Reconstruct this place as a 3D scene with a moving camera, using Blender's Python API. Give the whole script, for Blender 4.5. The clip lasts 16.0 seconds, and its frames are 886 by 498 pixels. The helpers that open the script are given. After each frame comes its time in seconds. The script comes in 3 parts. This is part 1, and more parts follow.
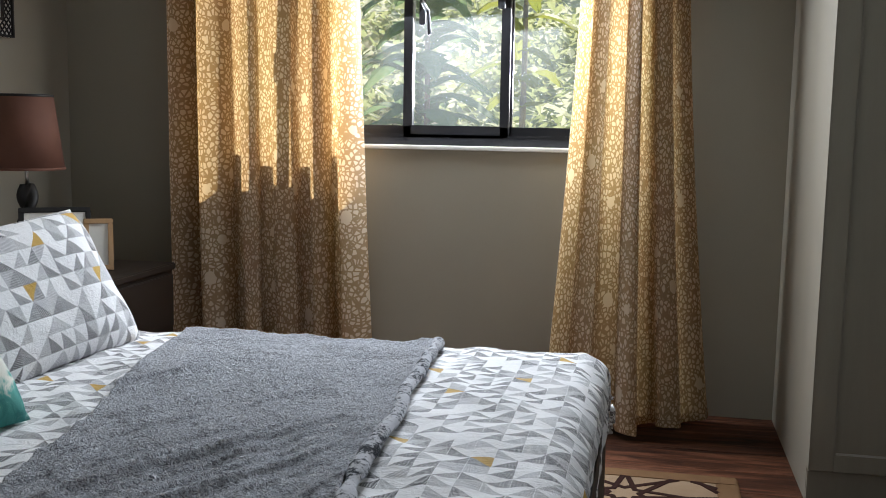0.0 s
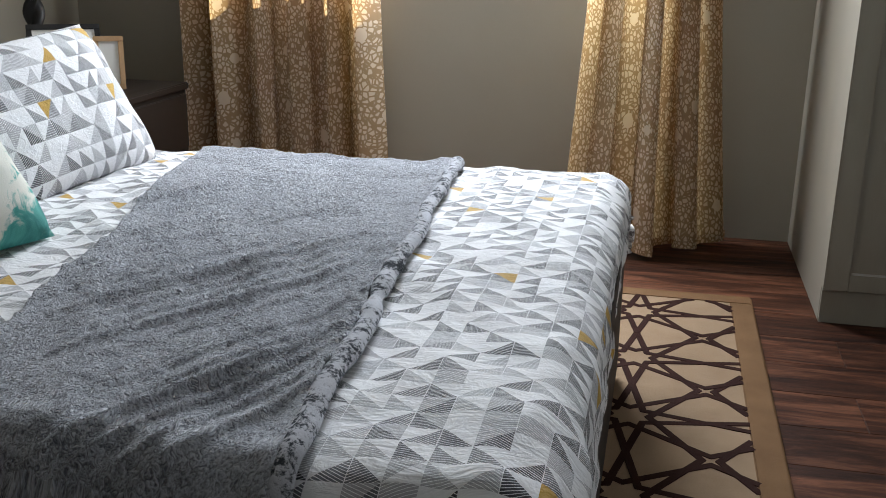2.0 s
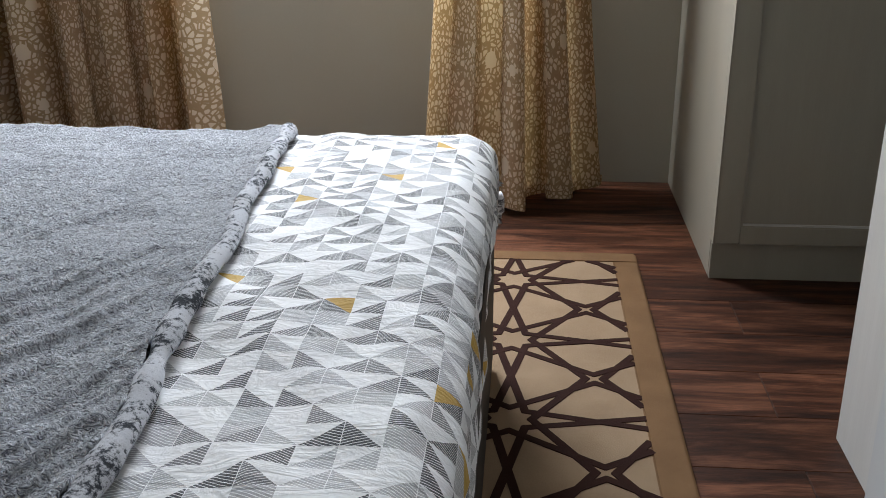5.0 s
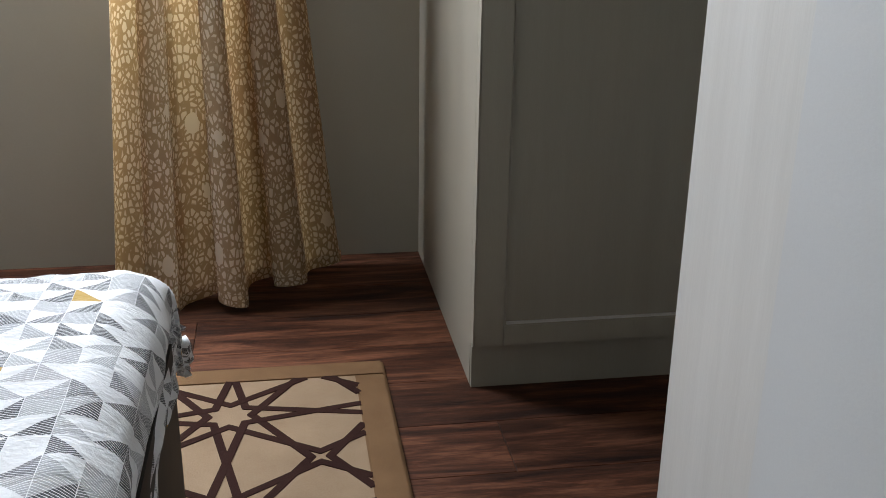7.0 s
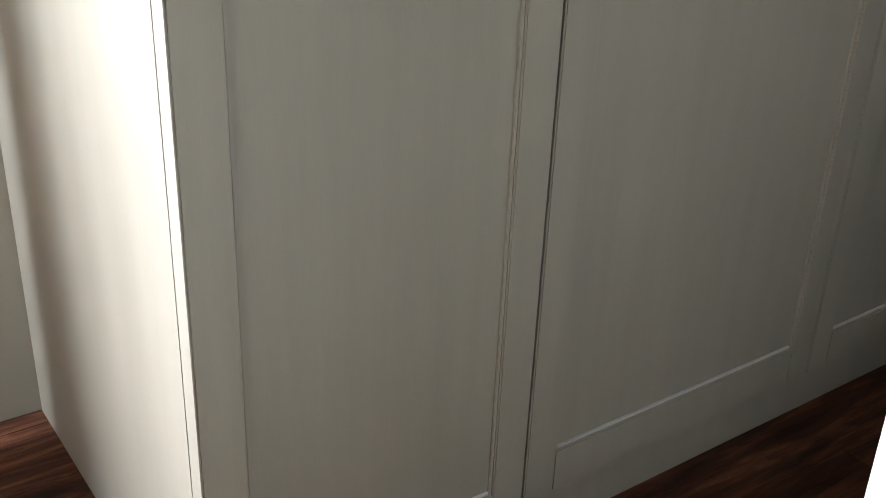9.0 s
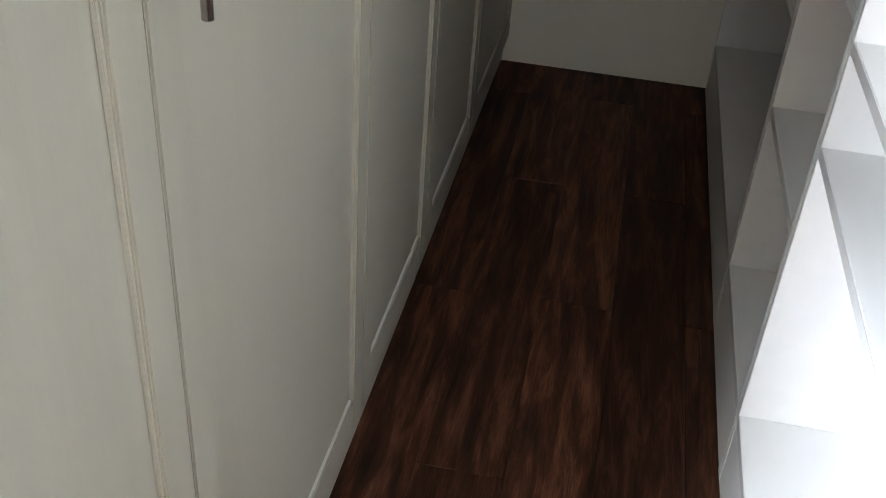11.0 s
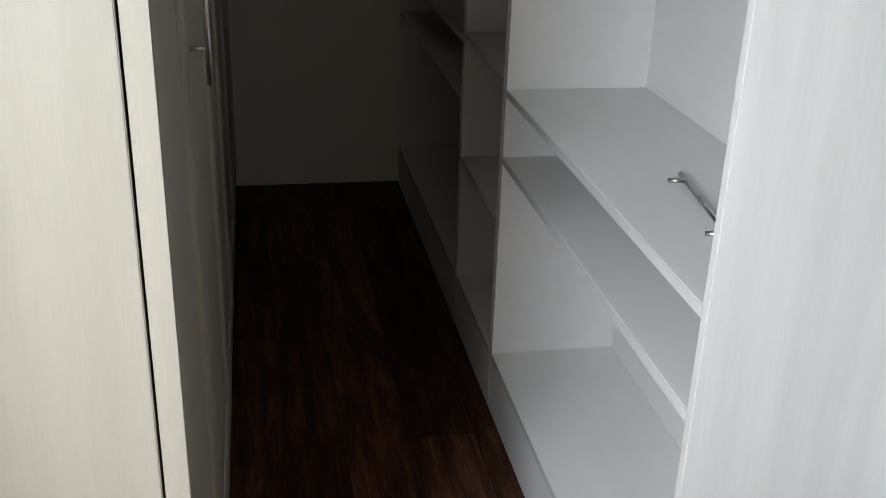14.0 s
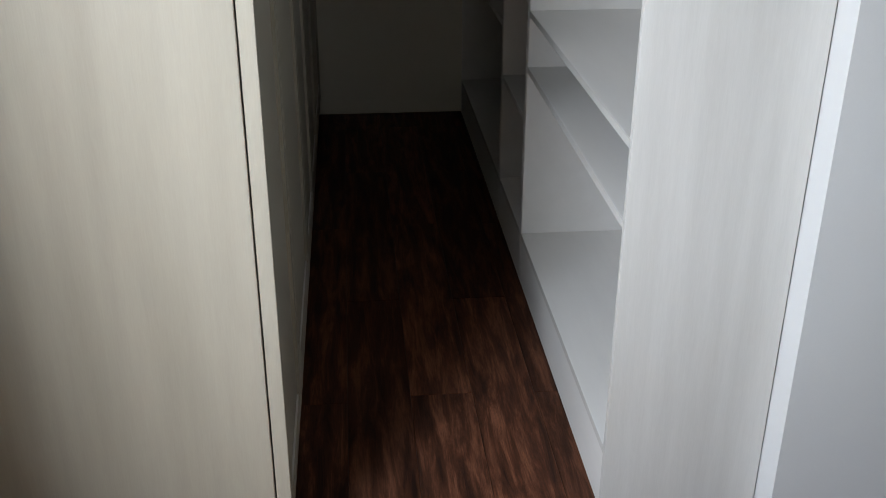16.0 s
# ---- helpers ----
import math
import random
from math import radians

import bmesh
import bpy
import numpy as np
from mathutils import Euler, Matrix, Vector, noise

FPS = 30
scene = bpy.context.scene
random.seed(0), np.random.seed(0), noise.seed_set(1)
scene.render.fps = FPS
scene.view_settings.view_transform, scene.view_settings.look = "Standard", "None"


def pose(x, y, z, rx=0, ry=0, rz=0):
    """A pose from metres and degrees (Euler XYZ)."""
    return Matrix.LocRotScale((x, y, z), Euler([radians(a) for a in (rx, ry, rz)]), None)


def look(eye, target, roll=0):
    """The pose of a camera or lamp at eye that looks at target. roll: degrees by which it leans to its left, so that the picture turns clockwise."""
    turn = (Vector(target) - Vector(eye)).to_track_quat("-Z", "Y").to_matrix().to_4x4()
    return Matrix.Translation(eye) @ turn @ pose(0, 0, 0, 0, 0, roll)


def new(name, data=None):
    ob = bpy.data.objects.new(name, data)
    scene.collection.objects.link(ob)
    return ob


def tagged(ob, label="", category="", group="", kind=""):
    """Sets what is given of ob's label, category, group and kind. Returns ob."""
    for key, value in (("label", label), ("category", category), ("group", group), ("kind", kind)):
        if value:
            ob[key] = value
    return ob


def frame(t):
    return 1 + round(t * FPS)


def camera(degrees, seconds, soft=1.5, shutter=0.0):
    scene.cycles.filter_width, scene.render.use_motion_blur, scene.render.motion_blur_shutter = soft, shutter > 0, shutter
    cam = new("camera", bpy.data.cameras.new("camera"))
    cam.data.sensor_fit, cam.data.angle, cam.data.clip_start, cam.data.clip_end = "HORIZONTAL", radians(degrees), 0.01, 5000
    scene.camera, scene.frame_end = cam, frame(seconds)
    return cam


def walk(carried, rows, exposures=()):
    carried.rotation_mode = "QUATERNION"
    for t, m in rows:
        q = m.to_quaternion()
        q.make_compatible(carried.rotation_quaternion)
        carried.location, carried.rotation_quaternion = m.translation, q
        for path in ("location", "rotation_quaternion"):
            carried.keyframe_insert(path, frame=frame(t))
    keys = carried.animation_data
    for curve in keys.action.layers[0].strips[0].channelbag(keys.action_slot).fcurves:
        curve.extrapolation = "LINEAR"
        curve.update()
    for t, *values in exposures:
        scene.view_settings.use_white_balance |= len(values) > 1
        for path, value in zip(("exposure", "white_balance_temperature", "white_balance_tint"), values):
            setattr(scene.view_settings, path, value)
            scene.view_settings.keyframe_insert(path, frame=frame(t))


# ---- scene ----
cam = camera(47.4, 16.0, soft=0.9)

PATH = [
    (0, (0.154, 0.129, 1.086), (-0.205, 1.878, 0.866), 1.0),
    (0.5, (0.141, 0.131, 1.082), (-0.212, 1.871, 0.786), 1.3),
    (1, (0.14, 0.128, 1.077), (-0.214, 1.854, 0.705), 1.0),
    (1.5, (0.137, 0.134, 1.07), (-0.202, 1.847, 0.632), 0.9),
    (2, (0.13, 0.147, 1.067), (-0.231, 1.831, 0.542), 1.0),
    (2.5, (0.135, 0.145, 1.06), (-0.238, 1.802, 0.464), 0.1),
    (3, (0.127, 0.177, 1.049), (-0.228, 1.82, 0.404), -0.3),
    (3.2, (0.132, 0.191, 1.051), (-0.218, 1.832, 0.398), -0.4),
    (5.3, (0.124, 0.64, 1.064), (0.088, 2.319, 0.417), -0.2),
    (5.5, (0.123, 0.683, 1.067), (0.166, 2.362, 0.419), -0.2),
    (6, (0.151, 0.818, 1.068), (0.338, 2.478, 0.399), 0.0),
    (6.5, (0.221, 1.015, 1.068), (0.476, 2.673, 0.417), 0.9),
    (7, (0.246, 1.174, 1.078), (0.519, 2.838, 0.448), 0.8),
    (7.5, (0.217, 1.417, 1.079), (0.562, 3.084, 0.494), 1.0),
    (8, (0.248, 1.593, 1.082), (0.732, 3.219, 0.482), 0.0),
    (8.2, (0.242, 1.684, 1.091), (0.8, 3.282, 0.48), 0.4),
    (10.3, (0.387, 2.61, 1.548), (1.945, 3.214, 0.448), 7.2),
    (10.5, (0.424, 2.645, 1.577), (2.007, 3.168, 0.473), 7.2),
    (11, (0.427, 2.721, 1.618), (2.064, 2.981, 0.499), 4.3),
    (11.5, (0.366, 2.88, 1.64), (2.012, 2.797, 0.507), 2.7),
    (12, (0.313, 2.938, 1.639), (2.016, 2.643, 0.632), 1.9),
    (12.5, (0.209, 3.034, 1.639), (1.929, 2.57, 0.731), -1.2),
    (13, (-0.001, 3.005, 1.666), (1.725, 2.53, 0.774), 1.5),
    (13.5, (-0.289, 2.955, 1.693), (1.469, 2.597, 0.809), 4.0),
    (14, (-0.539, 3.005, 1.724), (1.259, 2.657, 0.921), 1.9),
    (14.5, (-0.706, 3.005, 1.759), (1.117, 2.624, 1.03), 0.4),
    (15, (-0.85, 2.961, 1.761), (1.011, 2.701, 1.076), 0.6),
    (15.5, (-1.095, 2.918, 1.767), (0.763, 2.786, 1.038), 1.0),
    (16, (-1.293, 2.939, 1.759), (0.505, 2.773, 0.898), 0.2),
]
EXPOSURE = [
    (0, 1.1, 6380, 10),
    (2, 1.55, 6380, 10),
    (3, 1.85, 6380, 10),
    (5.5, 1.5, 6450, 10),
    (7, 1.45, 6380, 10),
    (7.5, 1.8, 6330, 10),
    (8.2, 2.25, 6330, 10),
    (10.3, 4.4, 5850, 10),
    (11, 4.15, 6000, 10),
    (11.5, 3.55, 6150, 10),
    (12, 3.25, 6350, 10),
    (12.5, 2.45, 6450, 10),
    (13, 2.45, 6420, 10),
    (14, 1.9, 6300, 10),
    (15, 1.7, 6230, 10),
    (16, 1.75, 6230, 10),
]
walk(cam, [(t, look(eye, target, roll)) for t, eye, target, roll in PATH], EXPOSURE)

# ---- light ----
SUN_ELEV, SUN_TURN = 51.0, 14.0
world = bpy.data.worlds.new("sky")
scene.world = world
world.use_nodes = True
wn = world.node_tree.nodes
sky = wn.new("ShaderNodeTexSky")
sky.sky_type, sky.sun_disc = "NISHITA", False
sky.sun_elevation, sky.sun_rotation = radians(SUN_ELEV), radians(SUN_TURN)
world.node_tree.links.new(sky.outputs[0], wn["Background"].inputs[0])
wn["Background"].inputs[1].default_value = 0.14

sun = new("sun", bpy.data.lights.new("sun", "SUN"))
sun.data.energy, sun.data.angle, sun.data.color = 5.0, radians(0.5), (1.0, 0.94, 0.84)
sun_way = Vector((math.sin(radians(SUN_TURN)) * math.cos(radians(SUN_ELEV)), math.cos(radians(SUN_TURN)) * math.cos(radians(SUN_ELEV)), math.sin(radians(SUN_ELEV))))
sun.matrix_world = look(sun_way * 20, (0, 0, 0))

# the sky's light in the window's opening, between the curtains
glow = new("window_light", bpy.data.lights.new("window_light", "AREA"))
glow.data.shape, glow.data.size, glow.data.size_y = "RECTANGLE", 0.72, 1.05
glow.data.energy, glow.data.color = 34.0, (0.86, 0.925, 1.0)
glow.matrix_world = look((-0.56, 4.0, 1.6), (-0.5, 2.9, 0.85))


# ---- materials ----
def shader(name, rough=0.6, metal=0.0):
    m = bpy.data.materials.new(name)
    m.use_nodes = True
    b = m.node_tree.nodes["Principled BSDF"]
    b.inputs["Roughness"].default_value, b.inputs["Metallic"].default_value = rough, metal
    return m, m.node_tree.nodes, m.node_tree.links, b


def ramp(nodes, stops, interp="LINEAR"):
    r = nodes.new("ShaderNodeValToRGB")
    r.color_ramp.interpolation = interp
    els = r.color_ramp.elements
    while len(els) < len(stops):
        els.new(0.5)
    for e, (p, c) in zip(els, stops):
        e.position, e.color = p, (*c, 1)
    return r


def maths(nodes, links, op, a, b=None, c=None):
    n = nodes.new("ShaderNodeMath")
    n.operation = op
    for i, v in enumerate((a, b, c)):
        if v is None:
            continue
        if isinstance(v, (int, float)):
            n.inputs[i].default_value = v
        else:
            links.new(v, n.inputs[i])
    return n.outputs[0]


def coords(nodes, links, scale=(1, 1, 1), kind="Object", turn=(0, 0, 0)):
    tc = nodes.new("ShaderNodeTexCoord")
    mp = nodes.new("ShaderNodeMapping")
    mp.inputs["Scale"].default_value = scale
    mp.inputs["Rotation"].default_value = turn
    links.new(tc.outputs[kind], mp.inputs[0])
    return mp.outputs[0]


def noise_tex(nodes, links, vec, scale, detail=4, rough=0.6, dist=0.0):
    n = nodes.new("ShaderNodeTexNoise")
    n.inputs["Scale"].default_value, n.inputs["Detail"].default_value = scale, detail
    n.inputs["Roughness"].default_value, n.inputs["Distortion"].default_value = rough, dist
    if vec is not None:
        links.new(vec, n.inputs["Vector"])
    return n


def bump(nodes, links, b, height, strength, distance=0.002):
    n = nodes.new("ShaderNodeBump")
    n.inputs["Strength"].default_value, n.inputs["Distance"].default_value = strength, distance
    links.new(height, n.inputs["Height"])
    links.new(n.outputs[0], b.inputs["Normal"])
    return n


def mixed(nodes, links, f, a, b, mode="MIX"):
    n = nodes.new("ShaderNodeMix")
    n.data_type, n.blend_type = "RGBA", mode
    for i, v in ((0, f), (6, a), (7, b)):
        if isinstance(v, (int, float)):
            n.inputs[i].default_value = v
        elif isinstance(v, tuple):
            n.inputs[i].default_value = (*v, 1)
        else:
            links.new(v, n.inputs[i])
    return n.outputs[2]


def plain(name, light, dark, rough=0.6, scale=6.0, grain=120.0, bumpiness=0.15, stretch=(1, 1, 1), metal=0.0, kind="Object"):
    """A painted or moulded surface: broad stains, fine grain and relief."""
    m, n, l, b = shader(name, rough, metal)
    v = coords(n, l, stretch, kind)
    broad = noise_tex(n, l, v, scale, 3)
    fine = noise_tex(n, l, v, grain, 5, 0.7)
    f = maths(n, l, "ADD", maths(n, l, "MULTIPLY", broad.outputs[0], 0.65), maths(n, l, "MULTIPLY", fine.outputs[0], 0.35))
    r = ramp(n, [(0.3, dark), (0.7, light)])
    l.new(f, r.inputs[0])
    l.new(r.outputs[0], b.inputs["Base Color"])
    rr = maths(n, l, "MULTIPLY_ADD", broad.outputs[0], 0.16, rough - 0.08)
    l.new(rr, b.inputs["Roughness"])
    bump(n, l, b, fine.outputs[0], bumpiness)
    return m


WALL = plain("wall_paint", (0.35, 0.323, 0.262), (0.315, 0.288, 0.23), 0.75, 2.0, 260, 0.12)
# same beige wall paint, brightened to stand in for bounce light deep in the closet
BRIGHT_WALL = plain("brightened_wall_paint", (0.76, 0.72, 0.62), (0.71, 0.67, 0.57), 0.7, 2.0, 260, 0.12)
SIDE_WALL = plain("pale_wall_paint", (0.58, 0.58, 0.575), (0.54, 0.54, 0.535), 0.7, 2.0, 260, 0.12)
CEILING = plain("ceiling_paint", (0.60, 0.58, 0.54), (0.56, 0.54, 0.50), 0.8, 2, 200, 0.1)
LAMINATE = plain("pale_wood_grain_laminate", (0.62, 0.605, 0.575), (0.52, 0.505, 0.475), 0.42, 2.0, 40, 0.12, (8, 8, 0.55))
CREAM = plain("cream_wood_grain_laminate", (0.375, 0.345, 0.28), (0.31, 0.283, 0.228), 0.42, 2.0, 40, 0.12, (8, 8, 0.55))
BOARD = plain("white_board", (0.74, 0.725, 0.70), (0.69, 0.675, 0.65), 0.45, 2.5, 60, 0.08, (1, 6, 6))
DOOR_PAINT = plain("taupe_door_paint", (0.355, 0.328, 0.262), (0.305, 0.282, 0.222), 0.42, 2.0, 60, 0.1, (8, 8, 0.6))
ALU = plain("dark_window_frame", (0.035, 0.036, 0.04), (0.02, 0.02, 0.024), 0.35, 5, 200, 0.05, metal=0.3)
STEEL = plain("brushed_steel", (0.62, 0.61, 0.59), (0.5, 0.49, 0.47), 0.28, 8, 300, 0.05, (1, 1, 0.1), metal=1.0)
DARK_WOOD = plain("espresso_wood", (0.022, 0.014, 0.010), (0.012, 0.008, 0.006), 0.4, 3, 60, 0.1, (8, 1, 1))
BLACK = plain("black_lacquer", (0.014, 0.012, 0.011), (0.008, 0.007, 0.006), 0.6, 4, 90, 0.05)
SHADE = plain("brown_lamp_shade", (0.16, 0.065, 0.04), (0.12, 0.048, 0.03), 0.8, 8, 300, 0.3)
TAN_WOOD = plain("tan_frame_wood", (0.5, 0.32, 0.17), (0.42, 0.26, 0.13), 0.5, 6, 90, 0.1)
PAPER = plain("picture_paper", (0.8, 0.78, 0.73), (0.7, 0.68, 0.63), 0.7, 9, 80, 0.05)
PALE_TRIM = plain("white_trim", (0.82, 0.81, 0.78), (0.77, 0.76, 0.73), 0.5, 4, 100, 0.05)
MATTRESS = plain("mattress_ticking", (0.7, 0.68, 0.64), (0.62, 0.6, 0.57), 0.8, 8, 200, 0.2)
BARK = plain("grey_bark", (0.3, 0.26, 0.2), (0.18, 0.15, 0.11), 0.8, 9, 40, 0.4)
SOIL = plain("hillside_grass", (0.48, 0.46, 0.31), (0.33, 0.33, 0.19), 0.9, 0.6, 5, 0.5)


def leafy(name, light, dark, scale, grain):
    """Leaves that let some of the sun through."""
    m = plain(name, light, dark, 0.6, scale, grain, 0.1)
    n, l = m.node_tree.nodes, m.node_tree.links
    b = n["Principled BSDF"]
    src = b.inputs["Base Color"].links[0].from_socket
    tr, mix = n.new("ShaderNodeBsdfTranslucent"), n.new("ShaderNodeMixShader")
    l.new(src, tr.inputs[0])
    mix.inputs[0].default_value = 0.5
    l.new(b.outputs[0], mix.inputs[1])
    l.new(tr.outputs[0], mix.inputs[2])
    l.new(mix.outputs[0], n["Material Output"].inputs[0])
    return m


LEAF = leafy("plant_leaf", (0.20, 0.27, 0.14), (0.10, 0.17, 0.07), 4, 30)
LEAF_SUN = leafy("yellow_leaf", (0.30, 0.30, 0.06), (0.18, 0.22, 0.045), 4, 30)
SCRUB = leafy("scrub_leaf", (0.44, 0.45, 0.24), (0.20, 0.25, 0.10), 0.7, 4)


def plank_material():
    m, n, l, b = shader("dark_vinyl_plank", 0.42)
    info = n.new("ShaderNodeObjectInfo")
    tc = n.new("ShaderNodeTexCoord")
    off = n.new("ShaderNodeVectorMath")
    off.operation = "MULTIPLY_ADD"
    comb = n.new("ShaderNodeCombineXYZ")
    for i in range(3):
        l.new(info.outputs["Random"], comb.inputs[i])
    l.new(comb.outputs[0], off.inputs[0])
    off.inputs[1].default_value = (37, 53, 11)
    l.new(tc.outputs["Object"], off.inputs[2])
    mp = n.new("ShaderNodeMapping")
    mp.inputs["Scale"].default_value = (1.1, 9.0, 1)
    l.new(off.outputs[0], mp.inputs[0])
    grain = noise_tex(n, l, mp.outputs[0], 2.6, 8, 0.7, 0.45)
    mp2 = n.new("ShaderNodeMapping")
    mp2.inputs["Scale"].default_value = (2.0, 70.0, 1)
    l.new(off.outputs[0], mp2.inputs[0])
    fine = noise_tex(n, l, mp2.outputs[0], 8.0, 6, 0.7, 0.3)
    broad = noise_tex(n, l, off.outputs[0], 2.6, 3)
    r1 = ramp(n, [(0.36, (0.014, 0.0055, 0.0035)), (0.5, (0.072, 0.025, 0.012)), (0.64, (0.20, 0.080, 0.042))])
    l.new(grain.outputs[0], r1.inputs[0])
    r2 = ramp(n, [(0.40, (0.3, 0.28, 0.28)), (0.56, (1.0, 1.0, 1.0)), (0.70, (1.5, 1.3, 1.15))])
    l.new(fine.outputs[0], r2.inputs[0])
    c = mixed(n, l, 0.5, r1.outputs[0], r2.outputs[0], "MULTIPLY")
    grey = mixed(n, l, maths(n, l, "MULTIPLY", broad.outputs[0], 0.3), c, (0.06, 0.032, 0.023))
    tone = maths(n, l, "MULTIPLY_ADD", info.outputs["Random"], 0.75, 0.65)
    hsv = n.new("ShaderNodeHueSaturation")
    l.new(grey, hsv.inputs["Color"])
    l.new(tone, hsv.inputs["Value"])
    l.new(hsv.outputs[0], b.inputs["Base Color"])
    l.new(maths(n, l, "MULTIPLY_ADD", fine.outputs[0], 0.25, 0.42), b.inputs["Roughness"])
    b.inputs["Specular IOR Level"].default_value = 0.14
    bump(n, l, b, fine.outputs[0], 0.35, 0.0015)
    return m


PLANK = plank_material()
JOINT = plain("plank_joint", (0.012, 0.007, 0.005), (0.008, 0.005, 0.004), 0.7)


def triangle_print(name, cell, gold=0.02, tint=None):
    """White cotton printed with mirrored rows of hatched grey triangles and a few gold ones."""
    m, n, l, b = shader(name, 0.85)
    tc = n.new("ShaderNodeTexCoord")
    sep = n.new("ShaderNodeSeparateXYZ")
    l.new(tc.outputs["UV"], sep.inputs[0])
    u = maths(n, l, "DIVIDE", sep.outputs[0], cell)
    v = maths(n, l, "DIVIDE", sep.outputs[1], cell * 0.94)
    iu, iv = maths(n, l, "FLOOR", u), maths(n, l, "FLOOR", v)
    fu, fv = maths(n, l, "FRACT", u), maths(n, l, "FRACT", v)

    def dice(z):
        cid = n.new("ShaderNodeCombineXYZ")
        l.new(iu, cid.inputs[0])
        l.new(iv, cid.inputs[1])
        if isinstance(z, float):
            cid.inputs[2].default_value = z
        else:
            l.new(z, cid.inputs[2])
        w = n.new("ShaderNodeTexWhiteNoise")
        l.new(cid.outputs[0], w.inputs[0])
        return w.outputs[0]

    # neighbours mirror each other, now and then one is turned
    odd = maths(n, l, "FLOORED_MODULO", maths(n, l, "ADD", iu, iv), 2.0)
    flip = maths(n, l, "ABSOLUTE", maths(n, l, "SUBTRACT", odd, maths(n, l, "GREATER_THAN", dice(0.7), 0.86)))
    keep = maths(n, l, "SUBTRACT", 1.0, flip)
    fu2 = maths(n, l, "ADD", maths(n, l, "MULTIPLY", fu, keep), maths(n, l, "MULTIPLY", maths(n, l, "SUBTRACT", 1.0, fu), flip))
    tri = maths(n, l, "GREATER_THAN", maths(n, l, "SUBTRACT", fu2, fv), 0.0)
    pick = dice(maths(n, l, "ADD", tri, 3.3))
    white, pale, mid, dark = (0.86, 0.86, 0.87), (0.42, 0.42, 0.435), (0.15, 0.15, 0.16), (0.05, 0.05, 0.056)
    # one half of a cell is mostly inked, the other mostly bare
    shift = maths(n, l, "MULTIPLY_ADD", tri, 0.66, -0.30)
    ink = ramp(n, [(0.0, white), (0.50, pale), (0.78, mid), (1.0, dark)], "CONSTANT")
    l.new(maths(n, l, "MULTIPLY", maths(n, l, "ADD", pick, shift), 0.98), ink.inputs[0])
    wob = noise_tex(n, l, tc.outputs["UV"], 60, 2)
    rows = maths(n, l, "ADD", maths(n, l, "MULTIPLY", fu2, 4.5), maths(n, l, "MULTIPLY", fv, 9.0))
    rows = maths(n, l, "ADD", rows, maths(n, l, "MULTIPLY", wob.outputs[0], 0.14))
    stripe = maths(n, l, "GREATER_THAN", maths(n, l, "FRACT", rows), 0.24)
    hatched = mixed(n, l, stripe, white, ink.outputs[0])
    rim = maths(n, l, "GREATER_THAN", maths(n, l, "ABSOLUTE", maths(n, l, "SUBTRACT", fu, 0.5)), 0.488)
    hatched = mixed(n, l, rim, hatched, white)
    goldy = maths(n, l, "GREATER_THAN", dice(maths(n, l, "ADD", tri, 8.6)), 1.0 - gold)
    col = mixed(n, l, goldy, hatched, (0.52, 0.31, 0.03) if tint is None else tint)
    wear = noise_tex(n, l, tc.outputs["UV"], 14, 4)
    col = mixed(n, l, 0.12, col, wear.outputs[1], "SOFT_LIGHT")
    l.new(col, b.inputs["Base Color"])
    crease = noise_tex(n, l, coords(n, l, (1.0, 2.3, 1), "UV", (0, 0, 0.5)), 13, 5, 0.55, 1.6)
    ridge = maths(n, l, "ABSOLUTE", maths(n, l, "SUBTRACT", crease.outputs[0], 0.5))
    small = noise_tex(n, l, tc.outputs["UV"], 42, 4, 0.6, 1.0)
    weave = noise_tex(n, l, tc.outputs["UV"], 900, 2)
    h = maths(n, l, "ADD", maths(n, l, "MULTIPLY", ridge, -1.1), maths(n, l, "MULTIPLY", small.outputs[0], 0.45))
    bump(n, l, b, maths(n, l, "ADD", h, maths(n, l, "MULTIPLY", weave.outputs[0], 0.05)), 0.42, 0.010)
    b.inputs["Sheen Weight"].default_value = 0.15
    return m


DUVET = triangle_print("triangle_print_cotton", 0.041, 0.012)
PILLOW = triangle_print("triangle_print_pillowcase", 0.044, 0.012)


def fleece():
    m, n, l, b = shader("grey_fleece", 0.95)
    v = coords(n, l, (1, 1, 1), "UV")
    tuft = noise_tex(n, l, v, 120, 3, 0.55, 1.6)
    lay = noise_tex(n, l, coords(n, l, (1.0, 3.0, 1), "UV", (0, 0, 0.5)), 5, 5, 0.7, 1.0)
    f = maths(n, l, "ADD", maths(n, l, "MULTIPLY", tuft.outputs[0], 0.7), maths(n, l, "MULTIPLY", lay.outputs[0], 0.3))
    r = ramp(n, [(0.40, (0.15, 0.16, 0.20)), (0.49, (0.50, 0.53, 0.60)), (0.58, (0.80, 0.83, 0.90))])
    l.new(f, r.inputs[0])
    l.new(r.outputs[0], b.inputs["Base Color"])
    bump(n, l, b, tuft.outputs[0], 1.0, 0.02)
    b.inputs["Sheen Weight"].default_value = 0.6
    b.inputs["Sheen Roughness"].default_value = 0.5
    return m


FLEECE = fleece()


